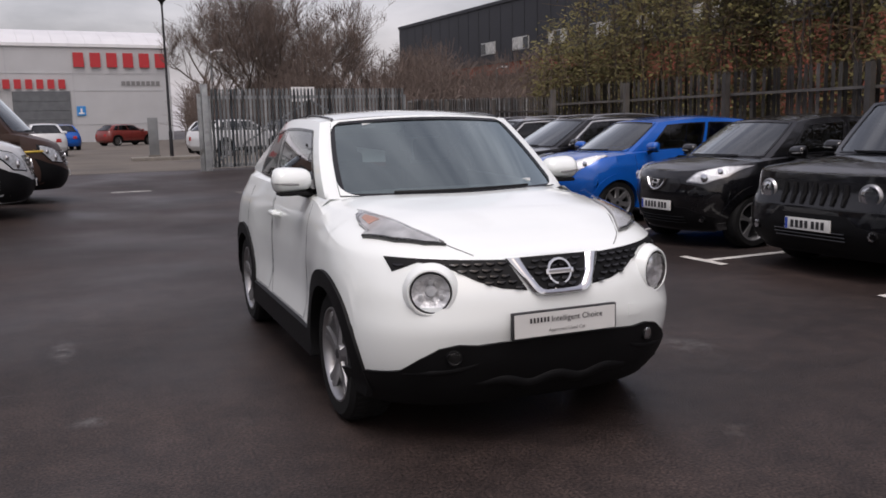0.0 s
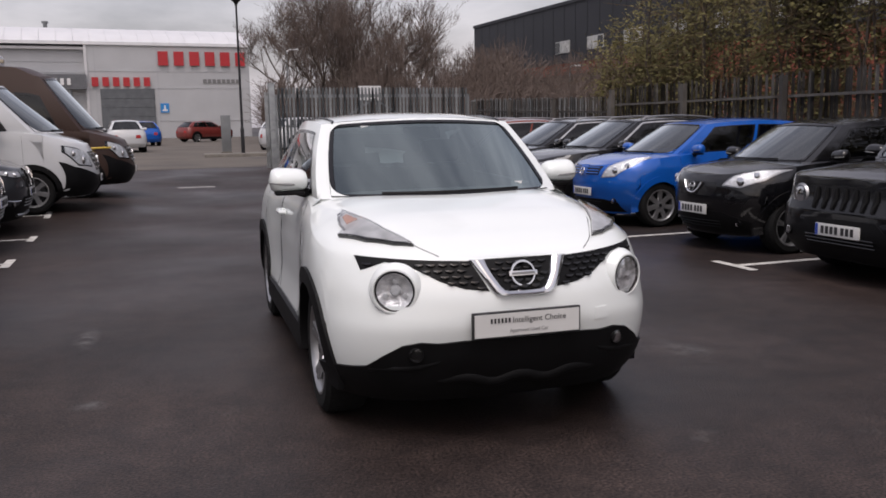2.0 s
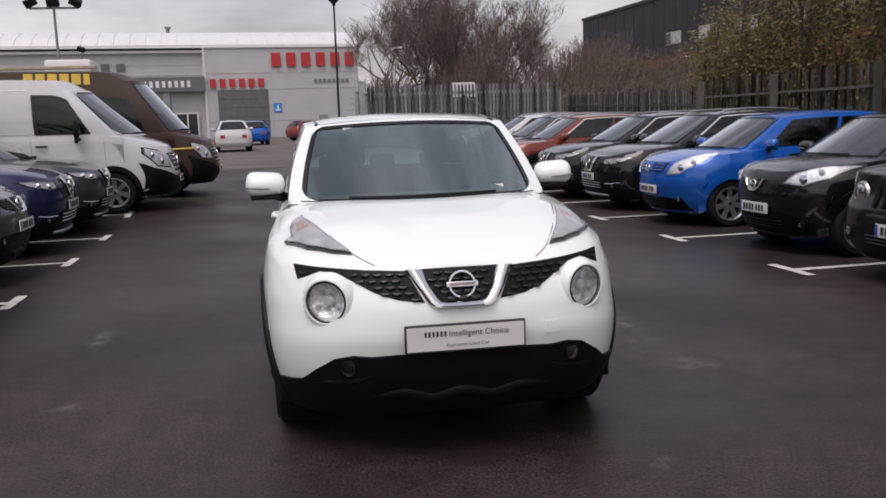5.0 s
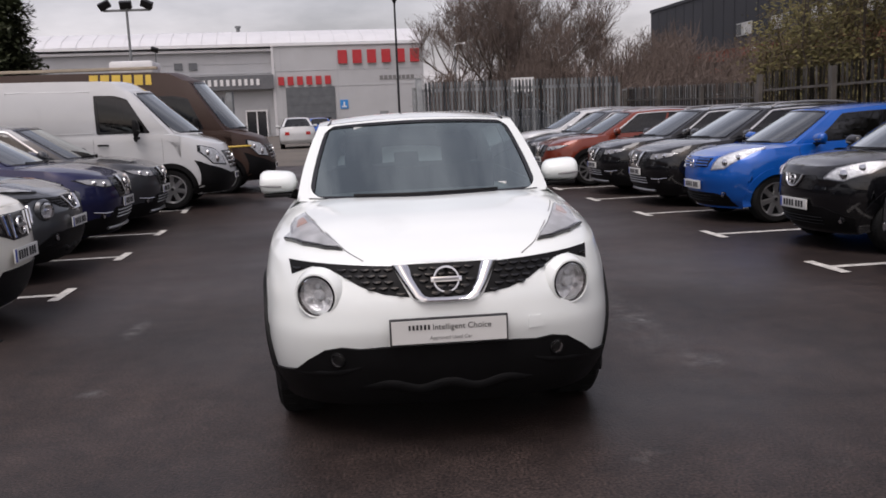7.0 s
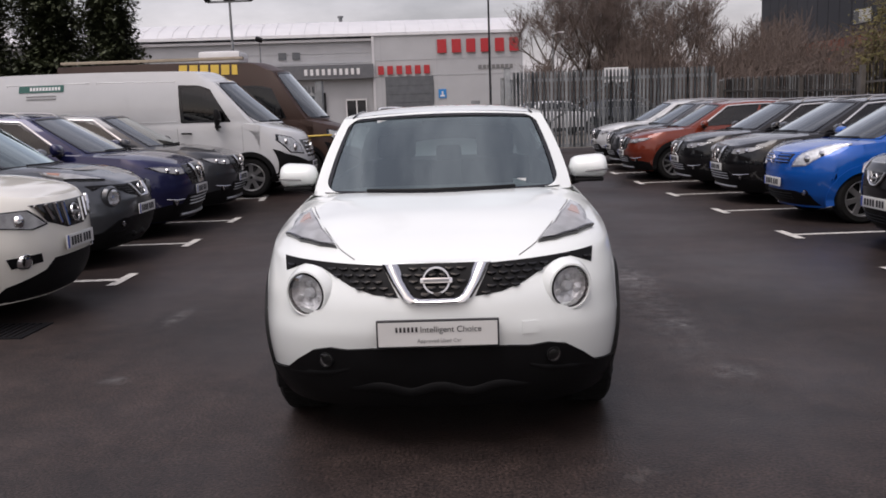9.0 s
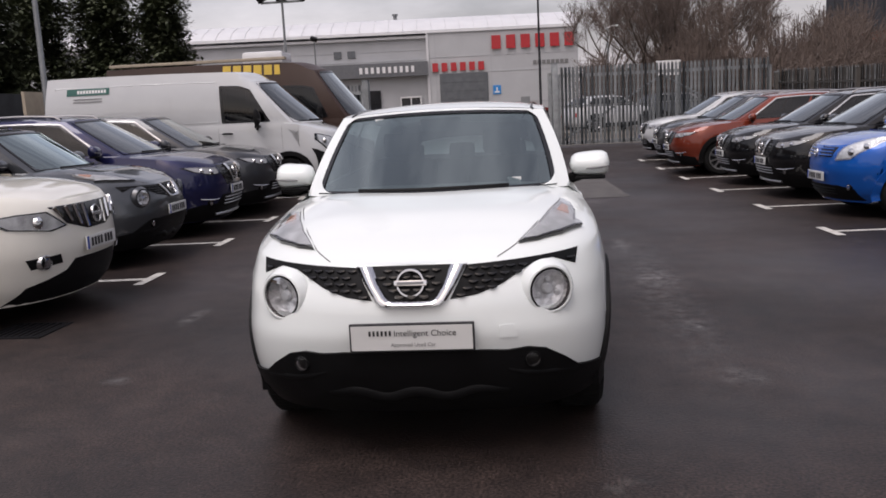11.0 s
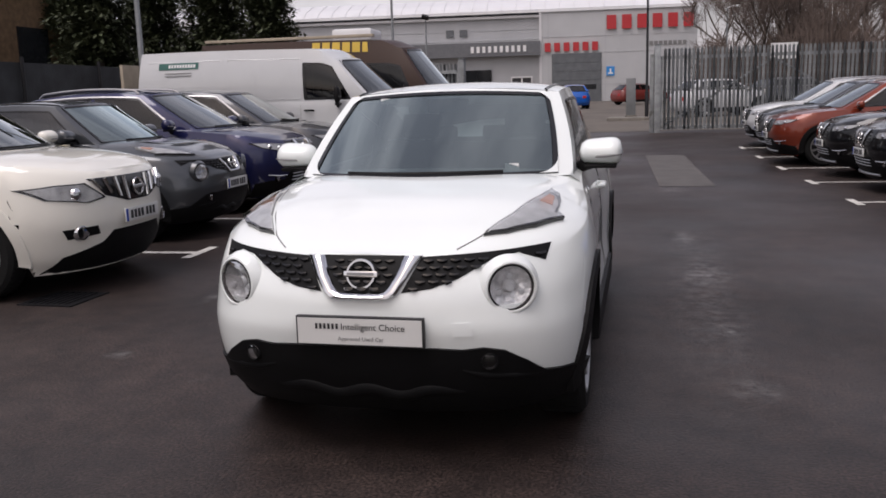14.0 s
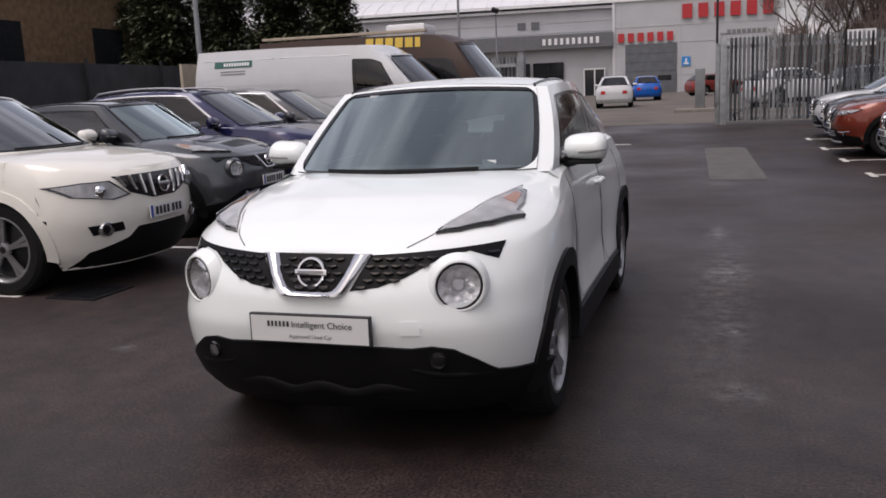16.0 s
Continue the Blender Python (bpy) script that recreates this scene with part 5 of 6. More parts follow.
    if hero:
        m2 = Matrix.Translation((0, -0.012, 0.593))
        bm = bmesh.new()
        box(bm, -0.264, 0.264, 0.0, 0.022, -0.060, 0.060, m2, 0.003)
        pl = part("number_plate", bm, INK, car, "white show plate with printed words and a dark edge")
        bm = bmesh.new()
        box(bm, -0.256, 0.256, -0.003, 0.001, -0.0525, 0.0525, m2)
        part("plate_face", bm, PLATE, pl, smooth=False)
        for txt, x, z, sz, ma in (("Intelligent Choice", -0.075, 0.008, 0.037, INK), ("Approved Used Car", -0.088, -0.036, 0.023, GREYINK)):
            cu = bpy.data.curves.new("plate_line", "FONT")
            cu.body, cu.size, cu.extrude = txt, sz, 0.0005
            tmp = new("plate_line", cu)
            dg = bpy.context.evaluated_depsgraph_get()
            me = bpy.data.meshes.new_from_object(tmp.evaluated_get(dg))
            bpy.data.objects.remove(tmp)
            me.materials.clear()
            me.materials.append(ma)
            o = new("plate_line", me)
            o.parent = pl
            o.matrix_basis = m2 @ Matrix.Translation((x, -0.0045, z)) @ Matrix.Rotation(radians(90), 4, "X")
        bars("plate_bar", pl, m2 @ Matrix.Translation((-0.133, -0.0045, 0.021)), 0.095, 0.022, 6, INK, gap=0.8, depth=0.001)
        bm = bmesh.new()
        p = cab.screen(-0.55, 0.90)
        box(bm, p.x - 0.045, p.x + 0.045, p.y + 0.012, p.y + 0.016, p.z - 0.02, p.z + 0.01)
        part("windscreen_sticker", bm, WHITE, car)
        bm = bmesh.new()
        box(bm, 0.40, 0.47, cab.screen(0.6, 0.12).y + 0.014, cab.screen(0.6, 0.12).y + 0.018, cab.screen(0.6, 0.12).z - 0.02, cab.screen(0.6, 0.12).z + 0.015)
        part("windscreen_sticker", bm, WHITE, car)
    else:
        plate(car, (0, -0.012, 0.593))
    return car


def spec(L, W, H, lip, cowl, belt, wf, wb, R, **k):
    """Body numbers of an ordinary car from its main sizes. cowl: y, z of the bonnet's end; belt: waist height."""
    hw = W / 2
    zb = belt
    d = dict(
        wide=[(0.2, hw * 0.92), (0.36, hw * 0.975), (0.6, hw), (0.8, hw * 0.985), (zb - 0.08, hw * 0.94), (zb + 0.06, hw * 0.88)],
        nose=[(0.2, 0.16), (0.3, 0.08), (0.45, 0.03), (0.6, 0.0), (lip - 0.1, 0.02), (lip, 0.08), (lip + 0.1, 0.2)],
        tail=[(0.2, L - 0.15), (0.45, L), (0.7, L), (1.0, L - 0.08), (1.2, L - 0.2)],
        shoulder=[(0, lip - 0.01), (0.12, lip), (0.4, lip + (zb - lip) * 0.35), (cowl, zb - 0.03), (cowl + 0.5, zb), (L * 0.75, zb + 0.05), (L, zb + 0.02)],
        crown=[(0, 0), (0.12, 0.004), (0.3, 0.035), (0.7, 0.055), (cowl, 0.04), (L, 0.02)],
        n=2.6, D=0.7, Dr=0.5, sill=0.24, chin=0.19, R=R, wf=wf, wr=wf + wb, arch=R + 0.04, open_from=cowl + 0.1, open_to=L - 0.45,
        cabin=dict(A0=(hw * 0.86, cowl + 0.18, zb), A1=(hw * 0.66, cowl + 0.92, H - 0.10), C0=(hw * 0.84, L - 0.28, zb + 0.06), C1=(hw * 0.62, L - 0.75, H - 0.13),
                   bow0=0.26, bow1=0.11, lift=0.05, roofcrown=0.015, belly=0.03, bellytop=0.03, panes=[(0.09, 0.43, 1), (0.46, 0.75, 1), (0.77, 0.90, 1)], pillar=0.055, pane_t=(0.04, 0.86)),
        doors=[(cowl + 0.2, cowl + 1.3), (cowl + 1.33, cowl + 2.2)], handle_z=zb - 0.14, mirror=(hw + 0.07, cowl + 0.42, zb + 0.07), mirror_size=(0.23, 0.15, 0.16))
    cab = k.pop("cab", {})
    d.update(k)
    d["cabin"].update(cab)
    return d


SUV = spec(4.39, 1.82, 1.58, 0.88, 1.05, 1.04, 0.9, 2.65, 0.345, clad=0.05, bright_trim=True, rails=1, rim="ten", mirror_paint=None)
del SUV["mirror_paint"]


def suv(label, colour, m, rails=1, group="", big=False):
    s = dict(SUV, rails=rails)
    if big:
        m = m @ Matrix.Diagonal((1.02, 1.05, 1.10, 1))
    car, sh, cab = car_shell("car", label, s, colour, m, group)
    F = sh.front
    gp = [(-0.46, 0.865), (-0.44, 0.76), (-0.33, 0.62), (0.33, 0.62), (0.44, 0.76), (0.46, 0.865)]
    bm = bmesh.new()
    skin(bm, gp, F, 0.004, 0.02, 0.05)
    g = part("grille", bm, GLOSSBLACK, car)
    slat_set("slat", PLASTIC, g, F, -0.36, 0.36, 0.64, 0.86, 5, True, 0.006, 0.008)
    bm = bmesh.new()
    for sg in (1, -1):
        arm = [(sg * 0.29, 0.868), (sg * 0.22, 0.868), (sg * 0.12, 0.67), (sg * 0.15, 0.63)]
        skin(bm, arm if sg < 0 else arm[::-1], F, 0.022, 0.024, 0.05)
    skin(bm, [(-0.155, 0.63), (0.155, 0.63), (0.125, 0.668), (-0.125, 0.668)], F, 0.023, 0.024, 0.05)
    part("grille_trim", bm, CHROME, car, "chrome V-shaped grille trim")
    badge(car, F(0, 0.775) + Vector((0, -0.012, 0)), 0.065, -10)
    for sg in (1, -1):
        po = [(sg * 0.47, 0.76), (sg * 0.62, 0.755), (sg * 0.80, 0.805), (sg * 0.845, 0.86), (sg * 0.70, 0.85), (sg * 0.48, 0.825)]
        lamp_unit(car, sh, po if sg > 0 else po[::-1], F, "headlight", LAMP_GREY, LENS, projector=[(sg * 0.60, 0.79, 0.03), (sg * 0.71, 0.812, 0.028)])
        bm = bmesh.new()
        tube(bm, [F(sg * x, z) + Vector((0, -0.012, 0)) for x, z in ((0.50, 0.452), (0.62, 0.448), (0.76, 0.47))], [0.006, 0.01, 0.006], 6)
        part("fog_trim", bm, CHROME, car)
        round_lamp(car, F(sg * 0.63, 0.42), 0.036, sg * 18, "fog_light", PLASTIC, 0.03)
    bm = bmesh.new()
    skin(bm, [(-0.80, 0.2), (0.80, 0.2), (0.83, 0.37), (0.72, 0.40), (0.52, 0.40), (0.42, 0.50), (-0.42, 0.50), (-0.52, 0.40), (-0.72, 0.40), (-0.83, 0.37)], F, 0.008, 0.03, 0.07)
    lb = part("lower_bumper", bm, PLASTIC, car, "black plastic lower bumper")
    bm = bmesh.new()
    slats(bm, F, -0.38, 0.38, 0.36, 0.48, 3, True, 0.008, 0.016)
    tube(bm, [F(x, 0.26) + Vector((0, -0.02, 0)) for x in lin(-0.5, 0.5, 15)], [0.02] * 15, 8)
    part("bumper_ridge", bm, SATIN, lb)
    plate(car, F(0, 0.555) + Vector((0, -0.016, 0)))
    return car


def place(u, v, side, yaw=0.0, z=None):
    """A car in a bay: nose at lot (u, v); side 1: the row whose cars look towards -u, -1: the other."""
    p = lot(u, v)
    base = p.copy()
    tail = lot(u + side * 4.2, v)
    base.z = level((p.x + tail.x) / 2, (p.y + tail.y) / 2) if z is None else z
    return Matrix.Translation(base) @ LOT @ Matrix.Rotation(radians(-90 * side + yaw), 4, "Z")


# the white car in the aisle
crossover("pearl white small crossover with a black grille and show plate", P_WHITE, Matrix.Rotation(radians(0.9), 4, "Z"), hero=True)


# right row, from the near end
def jeep(m):
    s = spec(4.24, 1.80, 1.66, 0.94, 0.98, 1.07, 0.80, 2.57, 0.345, n=4.2, D=0.42, clad=0.06, rim="five", holes=[(0.575, 0.765, 0.088)],
             cab=dict(A1=(0.69, 1.62, 1.58), C1=(0.68, 3.80, 1.55), C0=(0.78, 4.0, 1.12), bow0=0.16, bow1=0.08, lift=0.03))
    s["nose"] = [(0.2, 0.15), (0.3, 0.06), (0.45, 0.0), (0.65, 0.02), (0.75, 0.07), (1.0, 0.09), (1.1, 0.14)]
    car, sh, cab = car_shell("car", "black boxy small off-roader with round headlights and slotted grille", s, P_BLACK, m, "cars of the right-hand row")
    F = sh.front
    bm = bmesh.new()
    skin(bm, [(-0.70, 0.64), (0.70, 0.64), (0.72, 0.88), (-0.72, 0.88)], F, 0.006, 0.02, 0.06)
    g = part("grille", bm, GLOSSBLACK, car)
    for i in range(7):
        x = -0.345 + i * 0.115
        bm = bmesh.new()
        tube(bm, [F(x, z) + Vector((0, -0.014, 0)) for z in lin(0.665, 0.855, 5)], [0.014, 0.024, 0.026, 0.024, 0.014], 8)
        part("grille_bar", bm, PLASTIC, g)
    for sg in (1, -1):
        round_lamp(car, F(sg * 0.575, 0.765) + Vector((0, -0.01, 0)), 0.088, sg * 6, "headlight", SATIN, 0.05)
        round_lamp(car, F(sg * 0.66, 0.43) + Vector((0, -0.006, 0)), 0.04, sg * 8, "fog_light", PLASTIC, 0.03)
    bm = bmesh.new()
    skin(bm, [(-0.86, 0.2), (0.86, 0.2), (0.87, 0.44), (0.5, 0.50), (0.4, 0.58), (-0.4, 0.58), (-0.5, 0.50), (-0.87, 0.44)], F, 0.008, 0.03, 0.08)
    lb = part("lower_bumper", bm, PLASTIC, car)
    slat_set("slat", GLOSSBLACK, lb, F, -0.4, 0.4, 0.34, 0.44, 3, True, 0.008, 0.016)
    plate(car, F(0, 0.48) + Vector((0, -0.02, 0)))


jeep(place(4.26, 2.58, 1))


def small_car(label, colour, m, note=False):
    if note:
        s = spec(4.08, 1.69, 1.52, 0.88, 0.92, 1.01, 0.80, 2.6, 0.31, n=2.3, D=0.75, rim="steel", cab=dict(A1=(0.56, 1.72, 1.42), bow0=0.28, C1=(0.53, 3.65, 1.39), C0=(0.70, 3.95, 1.08), lift=0.06))
    else:
        s = spec(3.83, 1.67, 1.50, 0.88, 0.86, 1.0, 0.74, 2.45, 0.305, n=2.3, D=0.75, rim="five", cab=dict(A1=(0.55, 1.62, 1.40), bow0=0.28, C1=(0.52, 3.3, 1.36), C0=(0.68, 3.62, 1.06), lift=0.07))
    car, sh, cab = car_shell("car", label, s, colour, m, "cars of the right-hand row")
    F, T = sh.front, sh.top
    if note:
        bm = bmesh.new()
        skin(bm, [(-0.36, 0.74), (0.36, 0.74), (0.40, 0.86), (-0.40, 0.86)], F, 0.004, 0.02, 0.05)
        g = part("grille", bm, GLOSSBLACK, car)
        bm = bmesh.new()
        slats(bm, F, -0.36, 0.36, 0.745, 0.86, 3, True, 0.012, 0.01)
        skin(bm, [(-0.1, 0.73), (0.1, 0.73), (0.1, 0.87), (-0.1, 0.87)], F, 0.012, 0.01, 0.05)
        part("grille_slat", bm, P_BLUE, g)
        lamp = [(0.42, 0.70), (0.60, 0.72), (0.72, 0.86), (0.745, 0.985), (0.64, 0.96), (0.48, 0.86)]
        low = [(-0.62, 0.22), (0.62, 0.22), (0.60, 0.36), (0.42, 0.40), (-0.42, 0.40), (-0.60, 0.36)]
        pz, fog = 0.50, 0.38
    else:
        bm = bmesh.new()
        skin(bm, [(-0.30, 0.64), (0.30, 0.64), (0.37, 0.72), (0.33, 0.795), (-0.33, 0.795), (-0.37, 0.72)], F, 0.004, 0.02, 0.05)
        g = part("grille", bm, GLOSSBLACK, car)
        bm = bmesh.new()
        for sg in (1, -1):
            pts = [F(sg * x, z) + Vector((0, -0.016, 0)) for x, z in ((0.165, 0.795), (0.12, 0.72), (0.06, 0.675), (0.0, 0.665))]
            tube(bm, pts, [0.014, 0.013, 0.011, 0.010], 8)
        part("grille_trim", bm, CHROME, g, "chrome V-shaped grille trim")
        lamp = [(0.42, 0.76), (0.60, 0.74), (0.74, 0.82), (0.775, 0.93), (0.68, 0.925), (0.50, 0.86)]
        low = [(-0.6, 0.22), (0.6, 0.22), (0.66, 0.36), (0.40, 0.47), (-0.40, 0.47), (-0.66, 0.36)]
        pz, fog = 0.485, 0.34
    badge(car, F(0, 0.785 if note else 0.735) + Vector((0, -0.014, 0)), 0.055, -10)
    for sg in (1, -1):
        po = [(sg * a, b) for a, b in lamp]
        lamp_unit(car, sh, po if sg > 0 else po[::-1], F, "headlight", LAMP_CLEAR, LENS, projector=[(sg * 0.58, 0.80, 0.045), (sg * 0.67, 0.865, 0.035)], frame_mtl=SATIN)
        round_lamp(car, F(sg * 0.55, fog), 0.035, sg * 16, "fog_light", PLASTIC, 0.03)
    bm = bmesh.new()
    skin(bm, low, F, 0.006, 0.03, 0.07)
    lb = part("intake", bm, PLASTIC, car)
    slat_set("slat", PLASTIC, lb, F, -0.38, 0.38, 0.27, 0.37, 3, True, 0.008, 0.014)
    plate(car, F(0, pz) + Vector((0, -0.016, 0)))
    return car


small_car("black compact hatchback with a chrome V grille", P_BLACK, place(4.38, 4.95, 1))
small_car("bright blue compact hatchback with large clear headlights", P_BLUE, place(4.42, 7.68, 1), note=True)
G = "cars of the right-hand row"
suv("black family crossover with chrome window trim", P_BLACK, place(4.42, 9.95, 1), group=G)
suv("black crossover with roof rails", P_BLACK, place(4.40, 12.25, 1), group=G)
suv("copper orange crossover with chrome window trim", P_ORANGE, place(3.95, 14.75, 1), group=G)
suv("dark grey crossover with silver roof rails", P_GREY2, place(4.15, 17.1, 1), group=G)
suv("white crossover at the end of the row", P_VAN, place(4.2, 19.3, 1), group=G)


# left row, from the near end
def murano(m):
    s = spec(4.83, 1.88, 1.72, 0.98, 1.12, 1.14, 0.95, 2.83, 0.385, clad=0.02, rim="five", n=2.4, D=0.8, rails=0, cab=dict(bow0=0.3))
    car, sh, cab = car_shell("car", "cream white large crossover with a wide chrome toothed grille", s, P_CREAM, m, "cars of the left-hand row")
    F = sh.front
    bm = bmesh.new()
    skin(bm, [(-0.52, 0.93), (-0.40, 0.79), (-0.16, 0.72), (0.16, 0.72), (0.40, 0.79), (0.52, 0.93)], F, 0.004, 0.02, 0.06)
    g = part("grille", bm, GLOSSBLACK, car)
    for i in range(10):
        x = (i - 4.5) * 0.098
        if abs(x) < 0.1:
            continue
        bm = bmesh.new()
        z0 = 0.735 + max(0, abs(x) - 0.16) * 0.38
        tube(bm, [F(x, z0) + Vector((0, -0.012, 0)), F(x * 1.12, 0.925) + Vector((0, -0.016, 0))], [0.014, 0.021], 8)
        part("grille_tooth", bm, CHROME, g, "chrome grille tooth")
    badge(car, F(0, 0.825) + Vector((0, -0.016, 0)), 0.075, -8)
    for sg in (1, -1):
        po = [(sg * 0.40, 0.775), (sg * 0.55, 0.745), (sg * 0.80, 0.79), (sg * 0.885, 0.88), (sg * 0.74, 0.90), (sg * 0.55, 0.90)]
        lamp_unit(car, sh, po if sg > 0 else po[::-1], F, "headlight", LAMP_GREY, LENS, projector=[(sg * 0.62, 0.82, 0.05)])
        bm = bmesh.new()
        skin(bm, [(sg * a, b) for a, b in ((0.47, 0.49), (0.70, 0.47), (0.74, 0.55), (0.50, 0.56))], F, 0.005, 0.02, 0.05)
        part("fog_surround", bm, PLASTIC, car)
        round_lamp(car, F(sg * 0.62, 0.515) + Vector((0, -0.006, 0)), 0.05, sg * 18, "fog_light", CHROME, 0.03)
    bm = bmesh.new()
    skin(bm, [(-0.75, 0.2), (0.75, 0.2), (0.70, 0.33), (0.42, 0.42), (0.34, 0.50), (-0.34, 0.50), (-0.42, 0.42), (-0.70, 0.33)], F, 0.006, 0.03, 0.08)
    part("lower_bumper", bm, PLASTIC, car)
    plate(car, F(0, 0.605) + Vector((0, -0.02, 0)))


murano(place(-2.98, 3.52, -1))
c2 = crossover("gunmetal grey small crossover with round headlights", P_GREY, place(-3.3, 6.2, -1))
G = "cars of the left-hand row"
suv("navy blue crossover with chrome window trim", P_NAVY, place(-3.3, 8.55, -1), group=G, big=True)
suv("dark grey crossover with chrome window trim", P_GREY2, place(-3.2, 10.75, -1), rails=0, group=G, big=True)


# panel vans
def van(label, colour, m, L, H, high):
    hw = 1.0
    zb = 1.32
    s = dict(van=True, cat="van",
             wide=[(0.25, 0.93), (0.4, 0.985), (0.8, hw), (1.2, hw), (1.4, 0.985)],
             nose=[(0.25, 0.14), (0.4, 0.03), (0.6, 0.0), (0.85, 0.05), (1.1, 0.16), (1.25, 0.3)],
             tail=[(0.25, L - 0.06), (0.6, L), (1.4, L - 0.02)],
             shoulder=[(0, 1.08), (0.15, 1.10), (0.5, 1.19), (0.9, 1.29), (1.3, zb), (L, zb)],
             crown=[(0, 0), (0.15, 0.01), (0.4, 0.05), (0.9, 0.06), (1.4, 0.02), (L, 0.0)],
             n=2.6, D=0.75, nr=6, Dr=0.2, sill=0.34, chin=0.24, R=0.345, wf=1.0, wr=L - 1.05, arch=0.40, clad=0.055, open_from=1.0, open_to=L - 0.2, rim="steel",
             cabin=dict(A0=(0.93, 0.95, zb - 0.02), A1=(0.80, 1.62, H - 0.16), C0=(0.985, L - 0.03, zb - 0.02), C1=(0.86, L - 0.12, H - 0.10), bow0=0.42, bow1=0.2, lift=0.03,
                        roofcrown=0.0, belly=0.02, bellytop=0.06, tumble=0.05, panes=[(0.075, 0.27, 1)], square=0.28, pillar=0.05, pane_t=(0.06, 0.74 if not high else 0.60), rear_glass=False),
             doors=[(1.1, 2.25)], handle_z=1.16, mirror=(1.16, 1.5, 1.42), mirror_size=(0.2, 0.36, 0.14), mirror_paint=PLASTIC, handle=PLASTIC)
    car, sh, cab = car_shell("van", label, s, colour, m, "panel vans")
    F = sh.front
    bm = bmesh.new()
    skin(bm, [(-0.95, 0.25), (0.95, 0.25), (0.985, 0.84), (0.9, 0.74), (0.7, 0.66), (0.45, 0.58), (-0.45, 0.58), (-0.7, 0.66), (-0.9, 0.74), (-0.985, 0.84)], F, 0.012, 0.03, 0.08)
    part("lower_bumper", bm, PLASTIC, car, "black plastic bumper")
    bm = bmesh.new()
    skin(bm, [(-0.42, 0.66), (0.42, 0.66), (0.56, 0.98), (-0.56, 0.98)], F, 0.005, 0.02, 0.08)
    g = part("grille", bm, GLOSSBLACK, car)
    slat_set("slat", CHROME if not high else SATIN, g, F, -0.46, 0.46, 0.68, 0.98, 4, True, 0.014, 0.012)
    badge(car, F(0, 0.84) + Vector((0, -0.02, 0)), 0.085, -8)
    for sg in (1, -1):
        po = [(sg * 0.58, 0.72), (sg * 0.86, 0.76), (sg * 0.955, 0.99), (sg * 0.93, 1.10), (sg * 0.74, 1.03), (sg * 0.60, 0.88)]
        lamp_unit(car, sh, po if sg > 0 else po[::-1], F, "headlight", LAMP_CLEAR, LENS, projector=[(sg * 0.74, 0.85, 0.07), (sg * 0.86, 0.96, 0.05)])
        bm = bmesh.new()
        f = sh.side(sg)
        y0, y1 = s["wf"] + 0.45, s["wr"] - 0.45
        tube(bm, [f(sg * y, 0.72) for y in lin(y0, y1, 8)], [0.03] * 8, 6)
        part("side_moulding", bm, PLASTIC, car)
        # pressed load-bay panels
        g2 = cab.side(sg)
        for a, b in ((0.29, 0.60), (0.63, 0.96)):
            bm = bmesh.new()
            pts = [g2(x, t) for x, t in ((a, 0.08), (b, 0.08), (b, 0.82), (a, 0.82), (a, 0.08))]
            fine = [p.lerp(q, k / 8) for p, q in zip(pts, pts[1:]) for k in range(8)] + [pts[-1]]
            tube(bm, fine, [0.008] * len(fine), 5)
            part("panel_seam", bm, colour, car)
    plate(car, F(0, 0.52) + Vector((0, -0.03, 0)))
    return car, sh, cab


VW = place(-2.32, 12.95, -1)
wv, sh, cab = van("white panel van with a small dark green logo", P_VAN, VW, 5.5, 2.38, False)
near = cab.side(-1)
f = lambda a, b: near(-a, b)
bm = bmesh.new()
skin(bm, [(-0.91, 0.68), (-0.73, 0.68), (-0.73, 0.80), (-0.91, 0.80)], f, 0.010, 0.006, 0.05)
lg = part("logo_panel", bm, GREEN_BAND, wv, "dark green logo drawn as a plain shape")
bm = bmesh.new()
for k in range(10):
    a = -0.865 + k * 0.0125
    skin(bm, [(a, 0.71), (a + 0.009, 0.71), (a + 0.009, 0.77), (a, 0.77)], f, 0.013, 0.002, 0.1)
part("logo_bar", bm, WHITE, lg, smooth=False)
bm = bmesh.new()
for t, a0 in ((0.60, -0.88), (0.55, -0.88)):
    skin(bm, [(a0, t), (-0.76, t), (-0.76, t + 0.018), (a0, t + 0.018)], f, 0.010, 0.003, 0.1)
part("small_print", bm, GREYINK, wv, smooth=False)

VB = place(-1.75, 15.75, -1)
bv, sh, cab = van("dark brown high-roof panel van with yellow lettering and a roof cooler", P_BROWN, VB, 6.2, 2.66, True)
near2 = cab.side(-1)
f = lambda a, b: near2(-a, b)
bm = bmesh.new()
for k in range(6):
    a = -0.50 + k * 0.043
    skin(bm, [(a, 0.80), (a + 0.033, 0.80), (a + 0.033, 0.965), (a, 0.965)], f, 0.012, 0.006, 0.1)
part("lettering", bm, YELLOW, bv, "yellow brand lettering drawn as plain blocks", smooth=False)
bm = bmesh.new()
fs = sh.side(-1)
pts = [fs(-y, 0.98 - 0.02 * y) + Vector((-0.006, 0, 0)) for y in lin(0.42, 1.5, 12)]
tube(bm, pts, [0.022] * 12, 6)
part("stripe", bm, YELLOW, bv, "yellow stripe along the wing")
bm = bmesh.new()
box(bm, -0.45, 0.45, 2.35, 3.25, 2.56, 2.82, None, 0.07)
cl = part("roof_cooler", bm, WHITE, bv, "white roof cooling unit")
bm = bmesh.new()
for k in range(4):
    box(bm, 0.45, 0.456, 2.5 + k * 0.16, 2.6 + k * 0.16, 2.64, 2.72)
